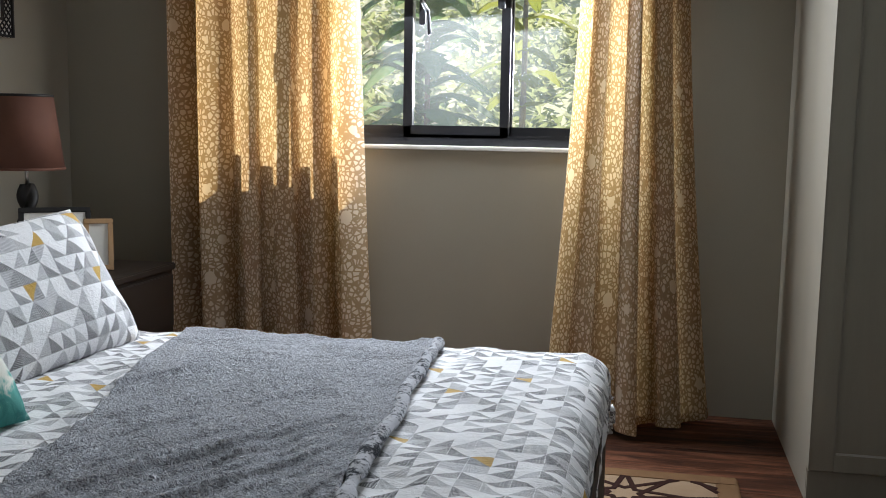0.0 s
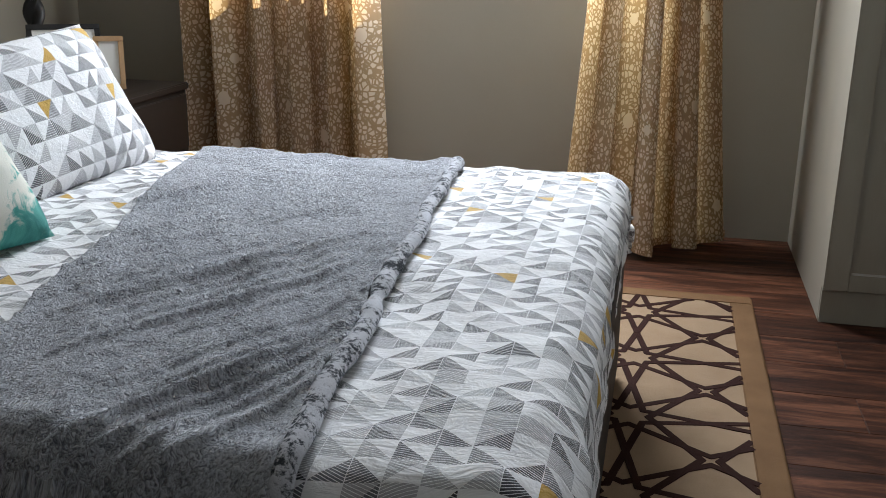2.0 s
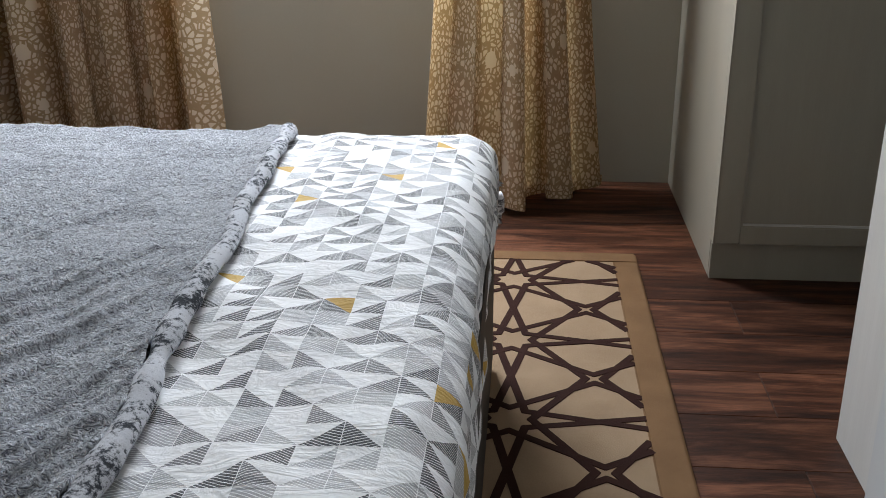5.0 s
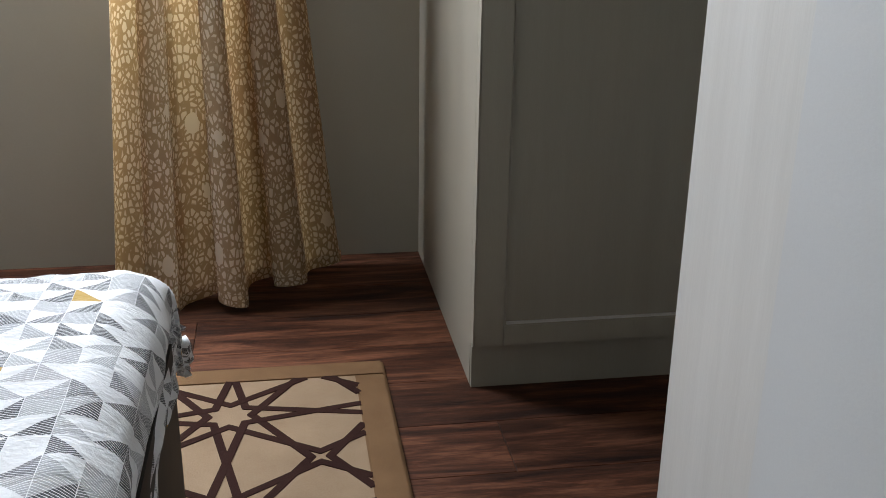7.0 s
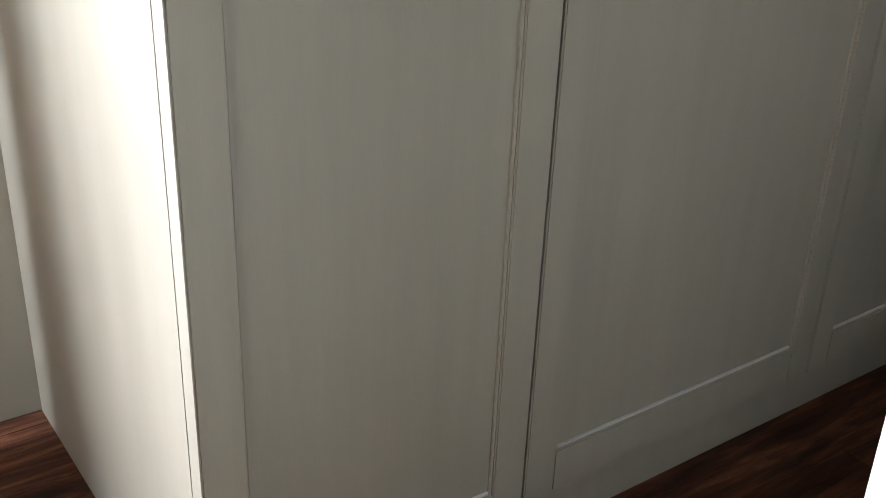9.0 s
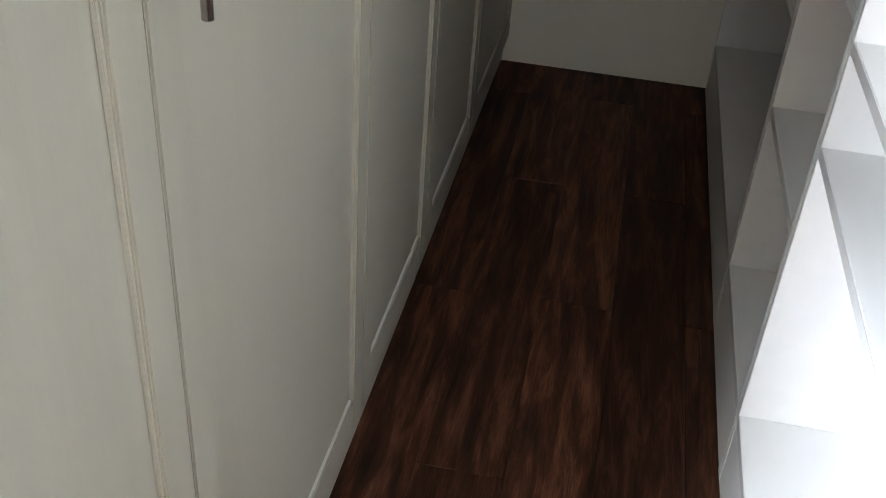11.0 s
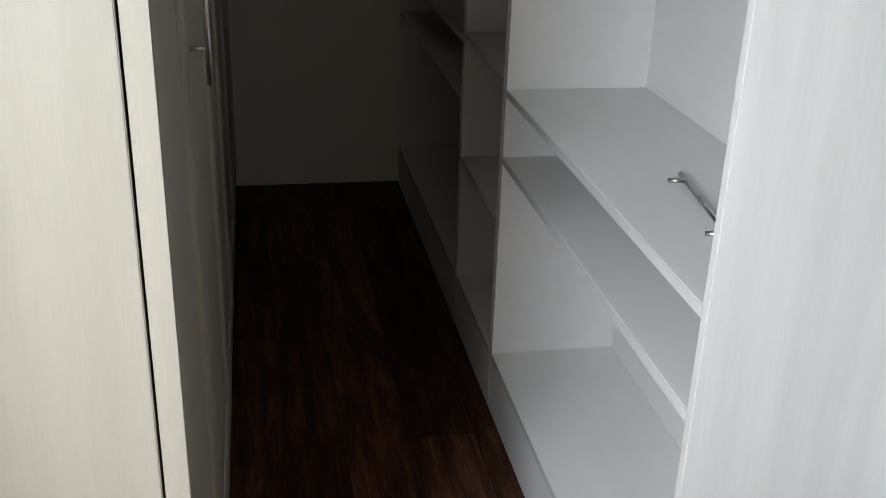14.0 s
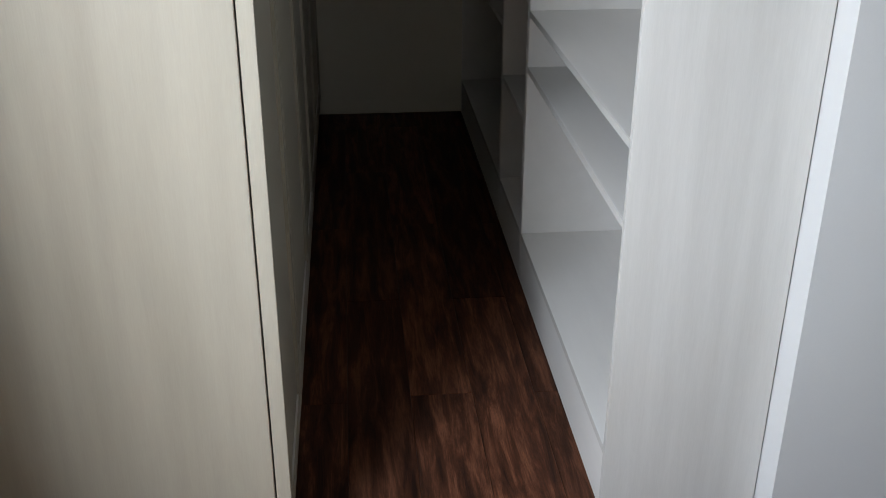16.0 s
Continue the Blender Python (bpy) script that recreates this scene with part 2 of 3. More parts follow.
def curtain_cloth():
    m, n, l, b = shader("petal_print_curtain", 0.85)
    tc = n.new("ShaderNodeTexCoord")
    mp = n.new("ShaderNodeMapping")
    mp.inputs["Scale"].default_value = (1.3, 0.85, 1.0)
    l.new(tc.outputs["UV"], mp.inputs[0])
    warp = noise_tex(n, l, mp.outputs[0], 9, 2)
    add = n.new("ShaderNodeVectorMath")
    add.operation = "MULTIPLY_ADD"
    l.new(warp.outputs[1], add.inputs[0])
    add.inputs[1].default_value = (0.03, 0.03, 0)
    l.new(mp.outputs[0], add.inputs[2])

    def cells(scale, lo, hi):
        vo = n.new("ShaderNodeTexVoronoi")
        vo.feature = "DISTANCE_TO_EDGE"
        vo.inputs["Scale"].default_value = scale
        vo.inputs["Randomness"].default_value = 0.85
        l.new(add.outputs[0], vo.inputs["Vector"])
        r = ramp(n, [(lo, (0, 0, 0)), (hi, (1, 1, 1))])
        l.new(vo.outputs[0], r.inputs[0])
        return r.outputs[0]

    petals = cells(58, 0.10, 0.17)
    big = n.new("ShaderNodeTexVoronoi")
    big.inputs["Scale"].default_value = 7.5
    l.new(add.outputs[0], big.inputs["Vector"])
    disc = maths(n, l, "LESS_THAN", big.outputs[0], 0.17)
    f = maths(n, l, "MAXIMUM", petals, disc)
    col = mixed(n, l, f, (0.44, 0.305, 0.17), (0.80, 0.70, 0.55))
    stain = noise_tex(n, l, tc.outputs["UV"], 3, 3)
    col = mixed(n, l, 0.15, col, stain.outputs[1], "SOFT_LIGHT")
    l.new(col, b.inputs["Base Color"])
    weave = noise_tex(n, l, tc.outputs["UV"], 700, 2)
    bump(n, l, b, maths(n, l, "ADD", f, weave.outputs[0]), 0.25, 0.001)
    tr = n.new("ShaderNodeBsdfTranslucent")
    l.new(mixed(n, l, 1.0, col, (1.0, 0.86, 0.60), "MULTIPLY"), tr.inputs[0])
    mix = n.new("ShaderNodeMixShader")
    mix.inputs[0].default_value = 0.46
    l.new(b.outputs[0], mix.inputs[1])
    l.new(tr.outputs[0], mix.inputs[2])
    l.new(mix.outputs[0], n["Material Output"].inputs[0])
    return m


CURTAIN = curtain_cloth()


def pile(name, light, dark, scale=400, broad=9, lo=0.35, hi=0.65):
    m, n, l, b = shader(name, 0.95)
    v = coords(n, l)
    a = noise_tex(n, l, v, scale, 4, 0.8)
    c = noise_tex(n, l, v, broad, 3)
    r = ramp(n, [(lo, dark), (hi, light)])
    l.new(maths(n, l, "ADD", maths(n, l, "MULTIPLY", a.outputs[0], 0.55), maths(n, l, "MULTIPLY", c.outputs[0], 0.45)), r.inputs[0])
    l.new(r.outputs[0], b.inputs["Base Color"])
    bump(n, l, b, a.outputs[0], 0.8, 0.004)
    b.inputs["Specular IOR Level"].default_value = 0.1
    return m


EDGING = pile("mottled_fleece_edging", (0.58, 0.59, 0.63), (0.05, 0.055, 0.065), 120, 28, 0.43, 0.50)
RUG_FIELD = pile("beige_rug_pile", (0.42, 0.295, 0.19), (0.31, 0.21, 0.13))
RUG_BORDER = pile("tan_rug_border", (0.26, 0.15, 0.075), (0.18, 0.10, 0.05))
RUG_LINE = pile("dark_brown_rug_line", (0.05, 0.022, 0.016), (0.03, 0.012, 0.01))


def cushion_print():
    m, n, l, b = shader("cream_and_teal_cushion_print", 0.9)
    tc = n.new("ShaderNodeTexCoord")
    sep = n.new("ShaderNodeSeparateXYZ")
    l.new(tc.outputs["UV"], sep.inputs[0])
    wob = noise_tex(n, l, tc.outputs["UV"], 18, 4, 0.6, 1.5)
    k = maths(n, l, "ADD", maths(n, l, "SUBTRACT", sep.outputs[0], sep.outputs[1]), maths(n, l, "MULTIPLY", wob.outputs[0], 0.35))
    r = ramp(n, [(0.0, (0.74, 0.72, 0.64)), (0.44, (0.70, 0.70, 0.62)), (0.48, (0.08, 0.36, 0.31)), (0.58, (0.02, 0.18, 0.17)), (0.66, (0.3, 0.55, 0.45))])
    l.new(k, r.inputs[0])
    l.new(r.outputs[0], b.inputs["Base Color"])
    weave = noise_tex(n, l, tc.outputs["UV"], 500, 2)
    bump(n, l, b, weave.outputs[0], 0.3)
    return m


CUSHION = cushion_print()


def glass(name, haze):
    m, n, l, b = shader(name)
    out = n["Material Output"]
    t, g, d = n.new("ShaderNodeBsdfTransparent"), n.new("ShaderNodeBsdfGlossy"), n.new("ShaderNodeBsdfTranslucent")
    g.inputs["Roughness"].default_value = 0.02
    d.inputs[0].default_value = (0.7, 0.72, 0.72, 1)
    fr = n.new("ShaderNodeFresnel")
    m1, m2 = n.new("ShaderNodeMixShader"), n.new("ShaderNodeMixShader")
    l.new(maths(n, l, "MULTIPLY", fr.outputs[0], 0.6), m1.inputs[0])
    l.new(t.outputs[0], m1.inputs[1])
    l.new(g.outputs[0], m1.inputs[2])
    m2.inputs[0].default_value = haze
    l.new(m1.outputs[0], m2.inputs[1])
    l.new(d.outputs[0], m2.inputs[2])
    l.new(m2.outputs[0], out.inputs[0])
    return m


# translucent haze: hazier front panes, plus painted glare that brightens the view
GLASS, HAZY_GLASS = glass("clear_glass", 0.010), glass("hazy_glass", 0.014)


# ---- mesh helpers ----
def box(bm, x0, x1, y0, y1, z0, z1, bevel=0.0):
    r = bmesh.ops.create_cube(bm, size=1.0, matrix=Matrix.LocRotScale(((x0 + x1) / 2, (y0 + y1) / 2, (z0 + z1) / 2), None, (x1 - x0, y1 - y0, z1 - z0)))
    if bevel:
        es = list({e for v in r["verts"] for e in v.link_edges})
        bmesh.ops.bevel(bm, geom=es, offset=bevel, segments=2, affect="EDGES", clamp_overlap=True)
    return bm


def boxed(*args, bevel=0.0):
    return box(bmesh.new(), *args, bevel=bevel)


def part(name, bm, material, parent=None, label="", smooth=False):
    me = bpy.data.meshes.new(name)
    bmesh.ops.recalc_face_normals(bm, faces=bm.faces) if not smooth else None
    bm.to_mesh(me)
    bm.free()
    for p in me.polygons:
        p.use_smooth = smooth
    me.materials.append(material)
    ob = new(name, me)
    if parent is not None:
        ob.parent = parent
        ob.matrix_parent_inverse = parent.matrix_basis.inverted()
    return tagged(ob, label)


def thing(name, at, label, category, group="", kind=""):
    e = new(name)
    e.location = at
    e.matrix_basis = Matrix.Translation(at)
    e.empty_display_size = 0.05
    return tagged(e, label, category, group, kind)


def structure(name, bm, material, label, category):
    return tagged(part(name, bm, material), label, category, kind="structure")


def grid(nu, nv, place, uv):
    """A sheet of nu x nv faces; place(a, b) gives a point and uv(a, b) its cloth coordinates, a and b from 0 to 1."""
    bm = bmesh.new()
    lay = bm.loops.layers.uv.new("UVMap")
    vs = [[bm.verts.new(place(i / nu, j / nv)) for j in range(nv + 1)] for i in range(nu + 1)]
    for i in range(nu):
        for j in range(nv):
            f = bm.faces.new((vs[i][j], vs[i + 1][j], vs[i + 1][j + 1], vs[i][j + 1]))
            for lp, (a, b) in zip(f.loops, ((i, j), (i + 1, j), (i + 1, j + 1), (i, j + 1))):
                lp[lay].uv = uv(a / nu, b / nv)
    return bm


def rod(bm, p, q, r, seg=12):
    p, q = Vector(p), Vector(q)
    d = q - p
    m = Matrix.Translation((p + q) / 2) @ d.to_track_quat("Z", "Y").to_matrix().to_4x4()
    bmesh.ops.create_cone(bm, cap_ends=True, segments=seg, radius1=r, radius2=r, depth=d.length, matrix=m)
    return bm


def lathe(bm, profile, at, seg=32):
    rings = []
    for r, z in profile:
        rings.append([bm.verts.new((at[0] + r * math.cos(2 * math.pi * k / seg), at[1] + r * math.sin(2 * math.pi * k / seg), at[2] + z)) for k in range(seg)])
    for a, b in zip(rings, rings[1:]):
        for k in range(seg):
            bm.faces.new((a[k], a[(k + 1) % seg], b[(k + 1) % seg], b[k]))
    return bm


# ---- the room ----
XL, XR, YB, YW, TOP = -2.26, 4.185, -2.3, 4.01, 2.62
WIN = (-1.60, -0.09, 1.0, 2.15)          # x0, x1, sill, head
XE, YE = 0.66, 1.92                     # corner of the wall beside the shelves


def walls():
    bm = bmesh.new()
    box(bm, XL - 0.15, WIN[0], YW, YW + 0.15, 0, TOP)
    box(bm, WIN[1], XR + 0.15, YW, YW + 0.15, 0, TOP)
    box(bm, WIN[0], WIN[1], YW, YW + 0.15, 0, WIN[2])
    box(bm, WIN[0], WIN[1], YW, YW + 0.15, WIN[3], TOP)
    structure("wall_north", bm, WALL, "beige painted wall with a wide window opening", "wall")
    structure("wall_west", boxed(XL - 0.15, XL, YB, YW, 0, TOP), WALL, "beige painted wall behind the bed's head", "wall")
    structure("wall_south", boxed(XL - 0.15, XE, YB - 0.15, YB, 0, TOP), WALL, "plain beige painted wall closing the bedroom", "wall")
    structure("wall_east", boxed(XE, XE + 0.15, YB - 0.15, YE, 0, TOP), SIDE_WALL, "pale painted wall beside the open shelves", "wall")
    structure("wall_closet", boxed(XE + 0.15, XR + 0.15, YE - 0.15, YE, 0, TOP), BRIGHT_WALL, "beige wall behind the open shelves, paint brightened in place of light", "wall")
    structure("wall_closet_end", boxed(XR, XR + 0.15, YE, YW, 0, TOP), BRIGHT_WALL, "beige wall at the closet's end, paint brightened in place of light", "wall")
    structure("ceiling", boxed(XL - 0.15, XR + 0.15, YB - 0.15, YW + 0.15, TOP, TOP + 0.12), CEILING, "plain white painted ceiling", "ceiling")
    structure("trim", boxed(WIN[0] - 0.0, WIN[1], YW - 0.012, YW + 0.05, WIN[2] - 0.012, WIN[2] + 0.004, bevel=0.003), PALE_TRIM, "thin white window sill ledge", "window sill")


walls()


# ---- window ----
def window():
    x0, x1, z0, z1 = WIN[0], WIN[1], WIN[2] + 0.005, WIN[3]
    w = tagged(thing("window_1", ((x0 + x1) / 2, YW + 0.08, z0), "dark aluminium sliding window with four panes", "window"), kind="structure")
    bm = bmesh.new()
    y0, y1 = YW + 0.03, YW + 0.13
    box(bm, x0, x1, y0, y1, z0, z0 + 0.03, 0.003)
    box(bm, x0, x1, y0, y1, z1 - 0.04, z1, 0.003)
    box(bm, x0, x0 + 0.03, y0, y1, z0, z1, 0.003)
    box(bm, x1 - 0.03, x1, y0, y1, z0, z1, 0.003)
    for k in range(3):
        box(bm, x0, x1, y0 + 0.012 + 0.035 * k, y0 + 0.017 + 0.035 * k, z0 + 0.03, z0 + 0.042)
    part("window_frame", bm, ALU, w)
    cuts = (x0, -1.2, -0.808, -0.415, x1)
    for k in range(4):
        front = k in (0, 2)
        a, b = cuts[k] - (0.015 if k else 0), cuts[k + 1] + (0.015 if k < 3 else 0)
        yy = y0 + (0.012 if front else 0.055)
        s = bmesh.new()
        t, low = 0.036, (0.055 if front else 0.035)
        zb = z0 + (0.022 if front else 0.04)
        box(s, a, b, yy, yy + 0.03, zb, zb + low, 0.003)
        box(s, a, b, yy, yy + 0.03, z1 - 0.07, z1 - 0.035, 0.003)
        box(s, a, a + t, yy, yy + 0.03, zb, z1 - 0.035, 0.003)
        box(s, b - t, b, yy, yy + 0.03, zb, z1 - 0.035, 0.003)
        sash = part("sash", s, ALU, w)
        g = part("pane", boxed(a + t, b - t, yy + 0.012, yy + 0.018, zb + low, z1 - 0.07), HAZY_GLASS if front else GLASS, sash)
        g.visible_shadow = False
        if front:
            h = bmesh.new()
            hx = a + 0.075 if k == 2 else b - 0.05
            box(h, hx - 0.012, hx + 0.012, yy - 0.012, yy, 1.47, 1.58, 0.004)
            rod(h, (hx, yy - 0.02, 1.56), (hx + 0.028, yy - 0.035, 1.52), 0.008)
            rod(h, (hx + 0.028, yy - 0.035, 1.525), (hx + 0.036, yy - 0.035, 1.43), 0.0075)
            part("latch", h, ALU, sash, "black lever latch")
            h = bmesh.new()
            box(h, b - 0.05, b - 0.022, yy - 0.016, yy, 1.53, 1.7, 0.004)
            part("latch", h, ALU, sash, "black sliding latch")


window()


# ---- curtains ----
def curtain(name, x_top, x_low, folds, seed, y_top, y_low, label):
    rnd = random.Random(seed)
    ph = [rnd.uniform(0, 6.28) for _ in range(6)]
    z_top, z_low = 2.36, 0.012
    cloth = (x_low[1] - x_low[0]) * 2.1

    def place(a, b):
        h = 1 - b                                   # 1 at the hem
        x0, x1 = (x_top[k] + (x_low[k] - x_top[k]) * h ** 1.6 for k in (0, 1))
        bend = a + 0.018 * math.sin(2 * math.pi * a * folds * 0.5 + ph[0])
        x = x0 + (x1 - x0) * bend
        amp = (0.062 + 0.026 * h) * (0.75 + 0.35 * math.sin(7 * a + ph[1]))
        wave = math.sin(2 * math.pi * folds * a + ph[2] + 0.5 * math.sin(5 * a + ph[3] + 1.2 * h))
        wave = math.copysign(abs(wave) ** 0.75, wave)
        x += 0.016 * math.sin(4 * math.pi * folds * a + ph[4]) * (0.5 + 0.5 * h)
        y = y_top + (y_low(a) - y_top) * h ** 1.4 + amp * wave
        y += 0.006 * noise.noise((a * 9, h * 5, seed))
        z = z_low + (z_top - z_low) * b + 0.014 * math.sin(2 * math.pi * folds * a + ph[5]) * (h > 0.999)
        return (x, min(y, YW - 0.03), z)

    c = thing(name, ((x_low[0] + x_low[1]) / 2, YW - 0.1, 0), label, "curtain", "curtains at the window")
    ob = part("drape", grid(260, 60, place, lambda a, b: (a * cloth, b * 2.35)), CURTAIN, c, smooth=True)
    hem = grid(260, 1, lambda a, b: (Vector(place(a, 0)) + Vector((0, -0.0025, 0.035 * b))), lambda a, b: (a * cloth, b * 0.05))
    part("hem", hem, CURTAIN, c, smooth=True)
    return c


curtain("curtain", (-1.76, -0.985), (-1.73, -0.915), 5.6, 4, 3.90, lambda a: 3.88, "tan petal-print curtain glowing where the sun strikes it")
curtain("curtain", (-0.10, 0.235), (-0.20, 0.40), 3.6, 11, 3.88, lambda a: 3.64 + 0.27 * max(0, a - 0.45) / 0.55 + 0.06 * (1 - a), "tan petal-print curtain gathered beside the wardrobe")
tagged(part("curtain_rod", rod(bmesh.new(), (-1.95, 3.90, 2.38), (0.5, 3.90, 2.38), 0.012), ALU), "dark metal curtain rod above the window", "curtain rod")
rodob = bpy.data.objects["curtain_rod"]
for bx in (-1.9, 0.45):
    part("bracket", boxed(bx - 0.012, bx + 0.012, 3.9, YW - 0.002, 2.37, 2.39, bevel=0.002), ALU, rodob)


# ---- wardrobe with panelled doors ----
WX, WY, WH = 0.635, 3.141, 2.45
GAPS = (WX - 0.002, 1.2, 1.985, 2.62, 3.33, XR - 0.01)


def shaker_door(unit, x0, x1, handle_side, rail=0.05, edge=False):
    x0, x1 = x0 + 0.0022, x1 - 0.0022
    yf, yb, z0, z1 = WY - 0.022, WY + (0.012 if edge else -0.002), 0.108, WH - 0.02
    st, bt = 0.066, rail
    mid0, mid1 = 1.5, 1.552
    d = part("door", boxed(x0 + 0.02, x1 - 0.02, yf + 0.009, yb, z0 + 0.02, z1 - 0.02), DOOR_PAINT, unit, "flat recessed door panel")
    bm = bmesh.new()
    box(bm, x0, x0 + st, yf, yb, z0, z1, 0.0025)
    box(bm, x1 - st, x1, yf, yb, z0, z1, 0.0025)
    for a, b in ((z0, z0 + bt), (mid0, mid1), (z1 - bt, z1)):
        box(bm, x0 + st - 0.001, x1 - st + 0.001, yf + 0.0006, yb, a, b, 0.0025)
    part("door_frame", bm, DOOR_PAINT, d)
    if edge:
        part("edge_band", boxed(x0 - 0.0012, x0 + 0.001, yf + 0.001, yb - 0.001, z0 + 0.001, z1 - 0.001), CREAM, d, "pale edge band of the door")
    # upright beads take the darker laminate, level beads the paler one
    for a, b in ((z0 + bt, mid0), (mid1, z1 - bt)):
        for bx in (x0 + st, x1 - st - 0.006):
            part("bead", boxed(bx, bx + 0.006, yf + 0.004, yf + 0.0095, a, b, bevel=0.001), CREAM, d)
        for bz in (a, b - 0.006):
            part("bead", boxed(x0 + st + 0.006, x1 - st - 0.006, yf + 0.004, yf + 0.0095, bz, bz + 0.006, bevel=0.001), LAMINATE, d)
    if handle_side:
        hx = x1 - 0.035 if handle_side > 0 else x0 + 0.055
        bm = bmesh.new()
        rod(bm, (hx, yf - 0.032, 1.26), (hx, yf - 0.032, 1.65), 0.006)
        for hz in (1.325, 1.585):
            rod(bm, (hx, yf + 0.001, hz), (hx, yf - 0.032, hz), 0.0045)
        part("handle", bm, STEEL, d, "long steel bar handle", smooth=True)


def wardrobe(k, cuts, sides):
    x0, x1 = cuts[0] + (0.002 if k == 0 else 0.0), cuts[-1]
    u = thing("wardrobe", ((x0 + x1) / 2, (WY + YW) / 2, 0), "tall taupe wardrobe unit with recessed panel doors" + (" and exposed wood-grain side" if k == 0 else ""), "wardrobe", "wardrobe units along the window wall")
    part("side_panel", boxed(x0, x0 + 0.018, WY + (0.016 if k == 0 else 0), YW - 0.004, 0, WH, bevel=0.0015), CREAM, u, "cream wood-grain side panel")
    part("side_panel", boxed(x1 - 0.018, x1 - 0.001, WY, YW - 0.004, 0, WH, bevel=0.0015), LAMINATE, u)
    part("toe_kick", boxed(x0 + (0.001 if k == 0 else 0.018), x1 - 0.018, WY + 0.001, WY + (0.0155 if k == 0 else 0.02), 0, 0.1), DOOR_PAINT, u)
    part("top_panel", boxed(x0 + 0.018, x1 - 0.018, WY + 0.016, YW - 0.004, WH - 0.018, WH), LAMINATE, u)
    part("back_panel", boxed(x0 + 0.018, x1 - 0.018, YW - 0.012, YW - 0.005, 0.1, WH - 0.02), LAMINATE, u)
    part("bottom_panel", boxed(x0 + 0.018, x1 - 0.018, WY + 0.021, YW - 0.013, 0.1, 0.116), LAMINATE, u)
    for (a, b), s in zip(zip(cuts, cuts[1:]), sides):
        shaker_door(u, a, b, s, 0.05 if k == 0 else 0.085, k == 0)


wardrobe(0, GAPS[0:2], (0,))
wardrobe(1, GAPS[1:4], (-1, 1))
wardrobe(2, GAPS[3:6], (-1, 0))
tagged(part("scribe_filler", boxed(XR - 0.0095, XR - 0.001, WY - 0.004, WY + 0.02, 0, WH), DOOR_PAINT), "narrow taupe filler strip at the end wall", "trim", kind="structure")


# ---- open shelves ----
SY0, SY1, SH = YE + 0.003, 2.336, 2.45


def shelf_unit(x0, x1, tops, label, lip=False):
    u = thing("shelf_unit", ((x0 + x1) / 2, (SY0 + SY1) / 2, 0), label, "shelf", "open shelf units of the closet")
    part("side_panel", boxed(x0, x0 + 0.02, SY0, SY1, 0, SH, bevel=0.0015), LAMINATE if lip else BOARD, u, "wood-grain end panel" if lip else "")
    part("side_panel", boxed(x1 - 0.02, x1 - 0.0005, SY0, SY1, 0, SH, bevel=0.0015), BOARD, u)
    part("back_panel", boxed(x0 + 0.02, x1 - 0.02, SY0, SY0 + 0.012, 0.1, SH - 0.02), BOARD, u)
    part("toe_kick", boxed(x0 + 0.0205, x1 - 0.0205, SY1 - 0.02, SY1 - 0.0015, 0, 0.174), BOARD, u)
    for z in (0.197, *tops, SH):
        part("shelf", boxed(x0 + 0.0202, x1 - 0.0202, SY0 + 0.0125, SY1 - 0.0008, z - 0.022, z, bevel=0.0015), BOARD, u)
        if z < SH:
            part("edge_band", boxed(x0 + 0.0204, x1 - 0.0204, SY1 - 0.0004, SY1 + 0.0004, z - 0.021, z - 0.001), LAMINATE, u)
    if lip:
        part("back_rail", boxed(x0 + 0.0204, x1 - 0.0204, SY0 + 0.0126, SY0 + 0.03, 0.1975, 0.325, bevel=0.0015), BOARD, u)
    return u


shelf_unit(0.751, 2.100, (0.828, 1.022), "white open shelf unit with a wide low bay", True)
shelf_unit(2.101, 2.668, (0.64, 1.06, 1.47, 1.88), "narrow white open shelf unit", False)
shelf_unit(2.669, XR - 0.03, (0.85, 1.04), "white open shelf unit beside the end wall", False)
tagged(part("scribe_filler", boxed(XR - 0.0295, XR - 0.001, SY1 - 0.03, SY1 - 0.004, 0, SH), BOARD), "narrow white filler strip at the end wall", "trim", kind="structure")

h = bmesh.new()
hz = 1.022 + 0.0065
bar = (Vector((1.355, 2.132, hz)), Vector((0.90, 2.197, hz)))
rod(h, *bar, 0.0055)
for k in (0.10, 0.72):
    p = bar[0].lerp(bar[1], k)
    rod(h, p, p + Vector((0.012, 0.036, -0.0015)), 0.0045)
tagged(part("door_handle", h, STEEL, smooth=True), "loose steel bar handle lying on the shelf", "door handle")


# ---- bed ----
BED_TOP, BX0, BX1, BY0, BY1, RAD = 0.532, -2.16, 0.077, 1.0, 2.63, 0.075


def drape(s, limit, flare=0.17):
    """How far a cloth that runs s past the start of the rounding goes out and down."""
    if s <= 0:
        return s, 0.0
    q = RAD * math.pi / 2
    if s < q:
        return RAD * math.sin(s / RAD), RAD * (1 - math.cos(s / RAD))
    return RAD + flare * (s - q), RAD + min(s - q, limit)


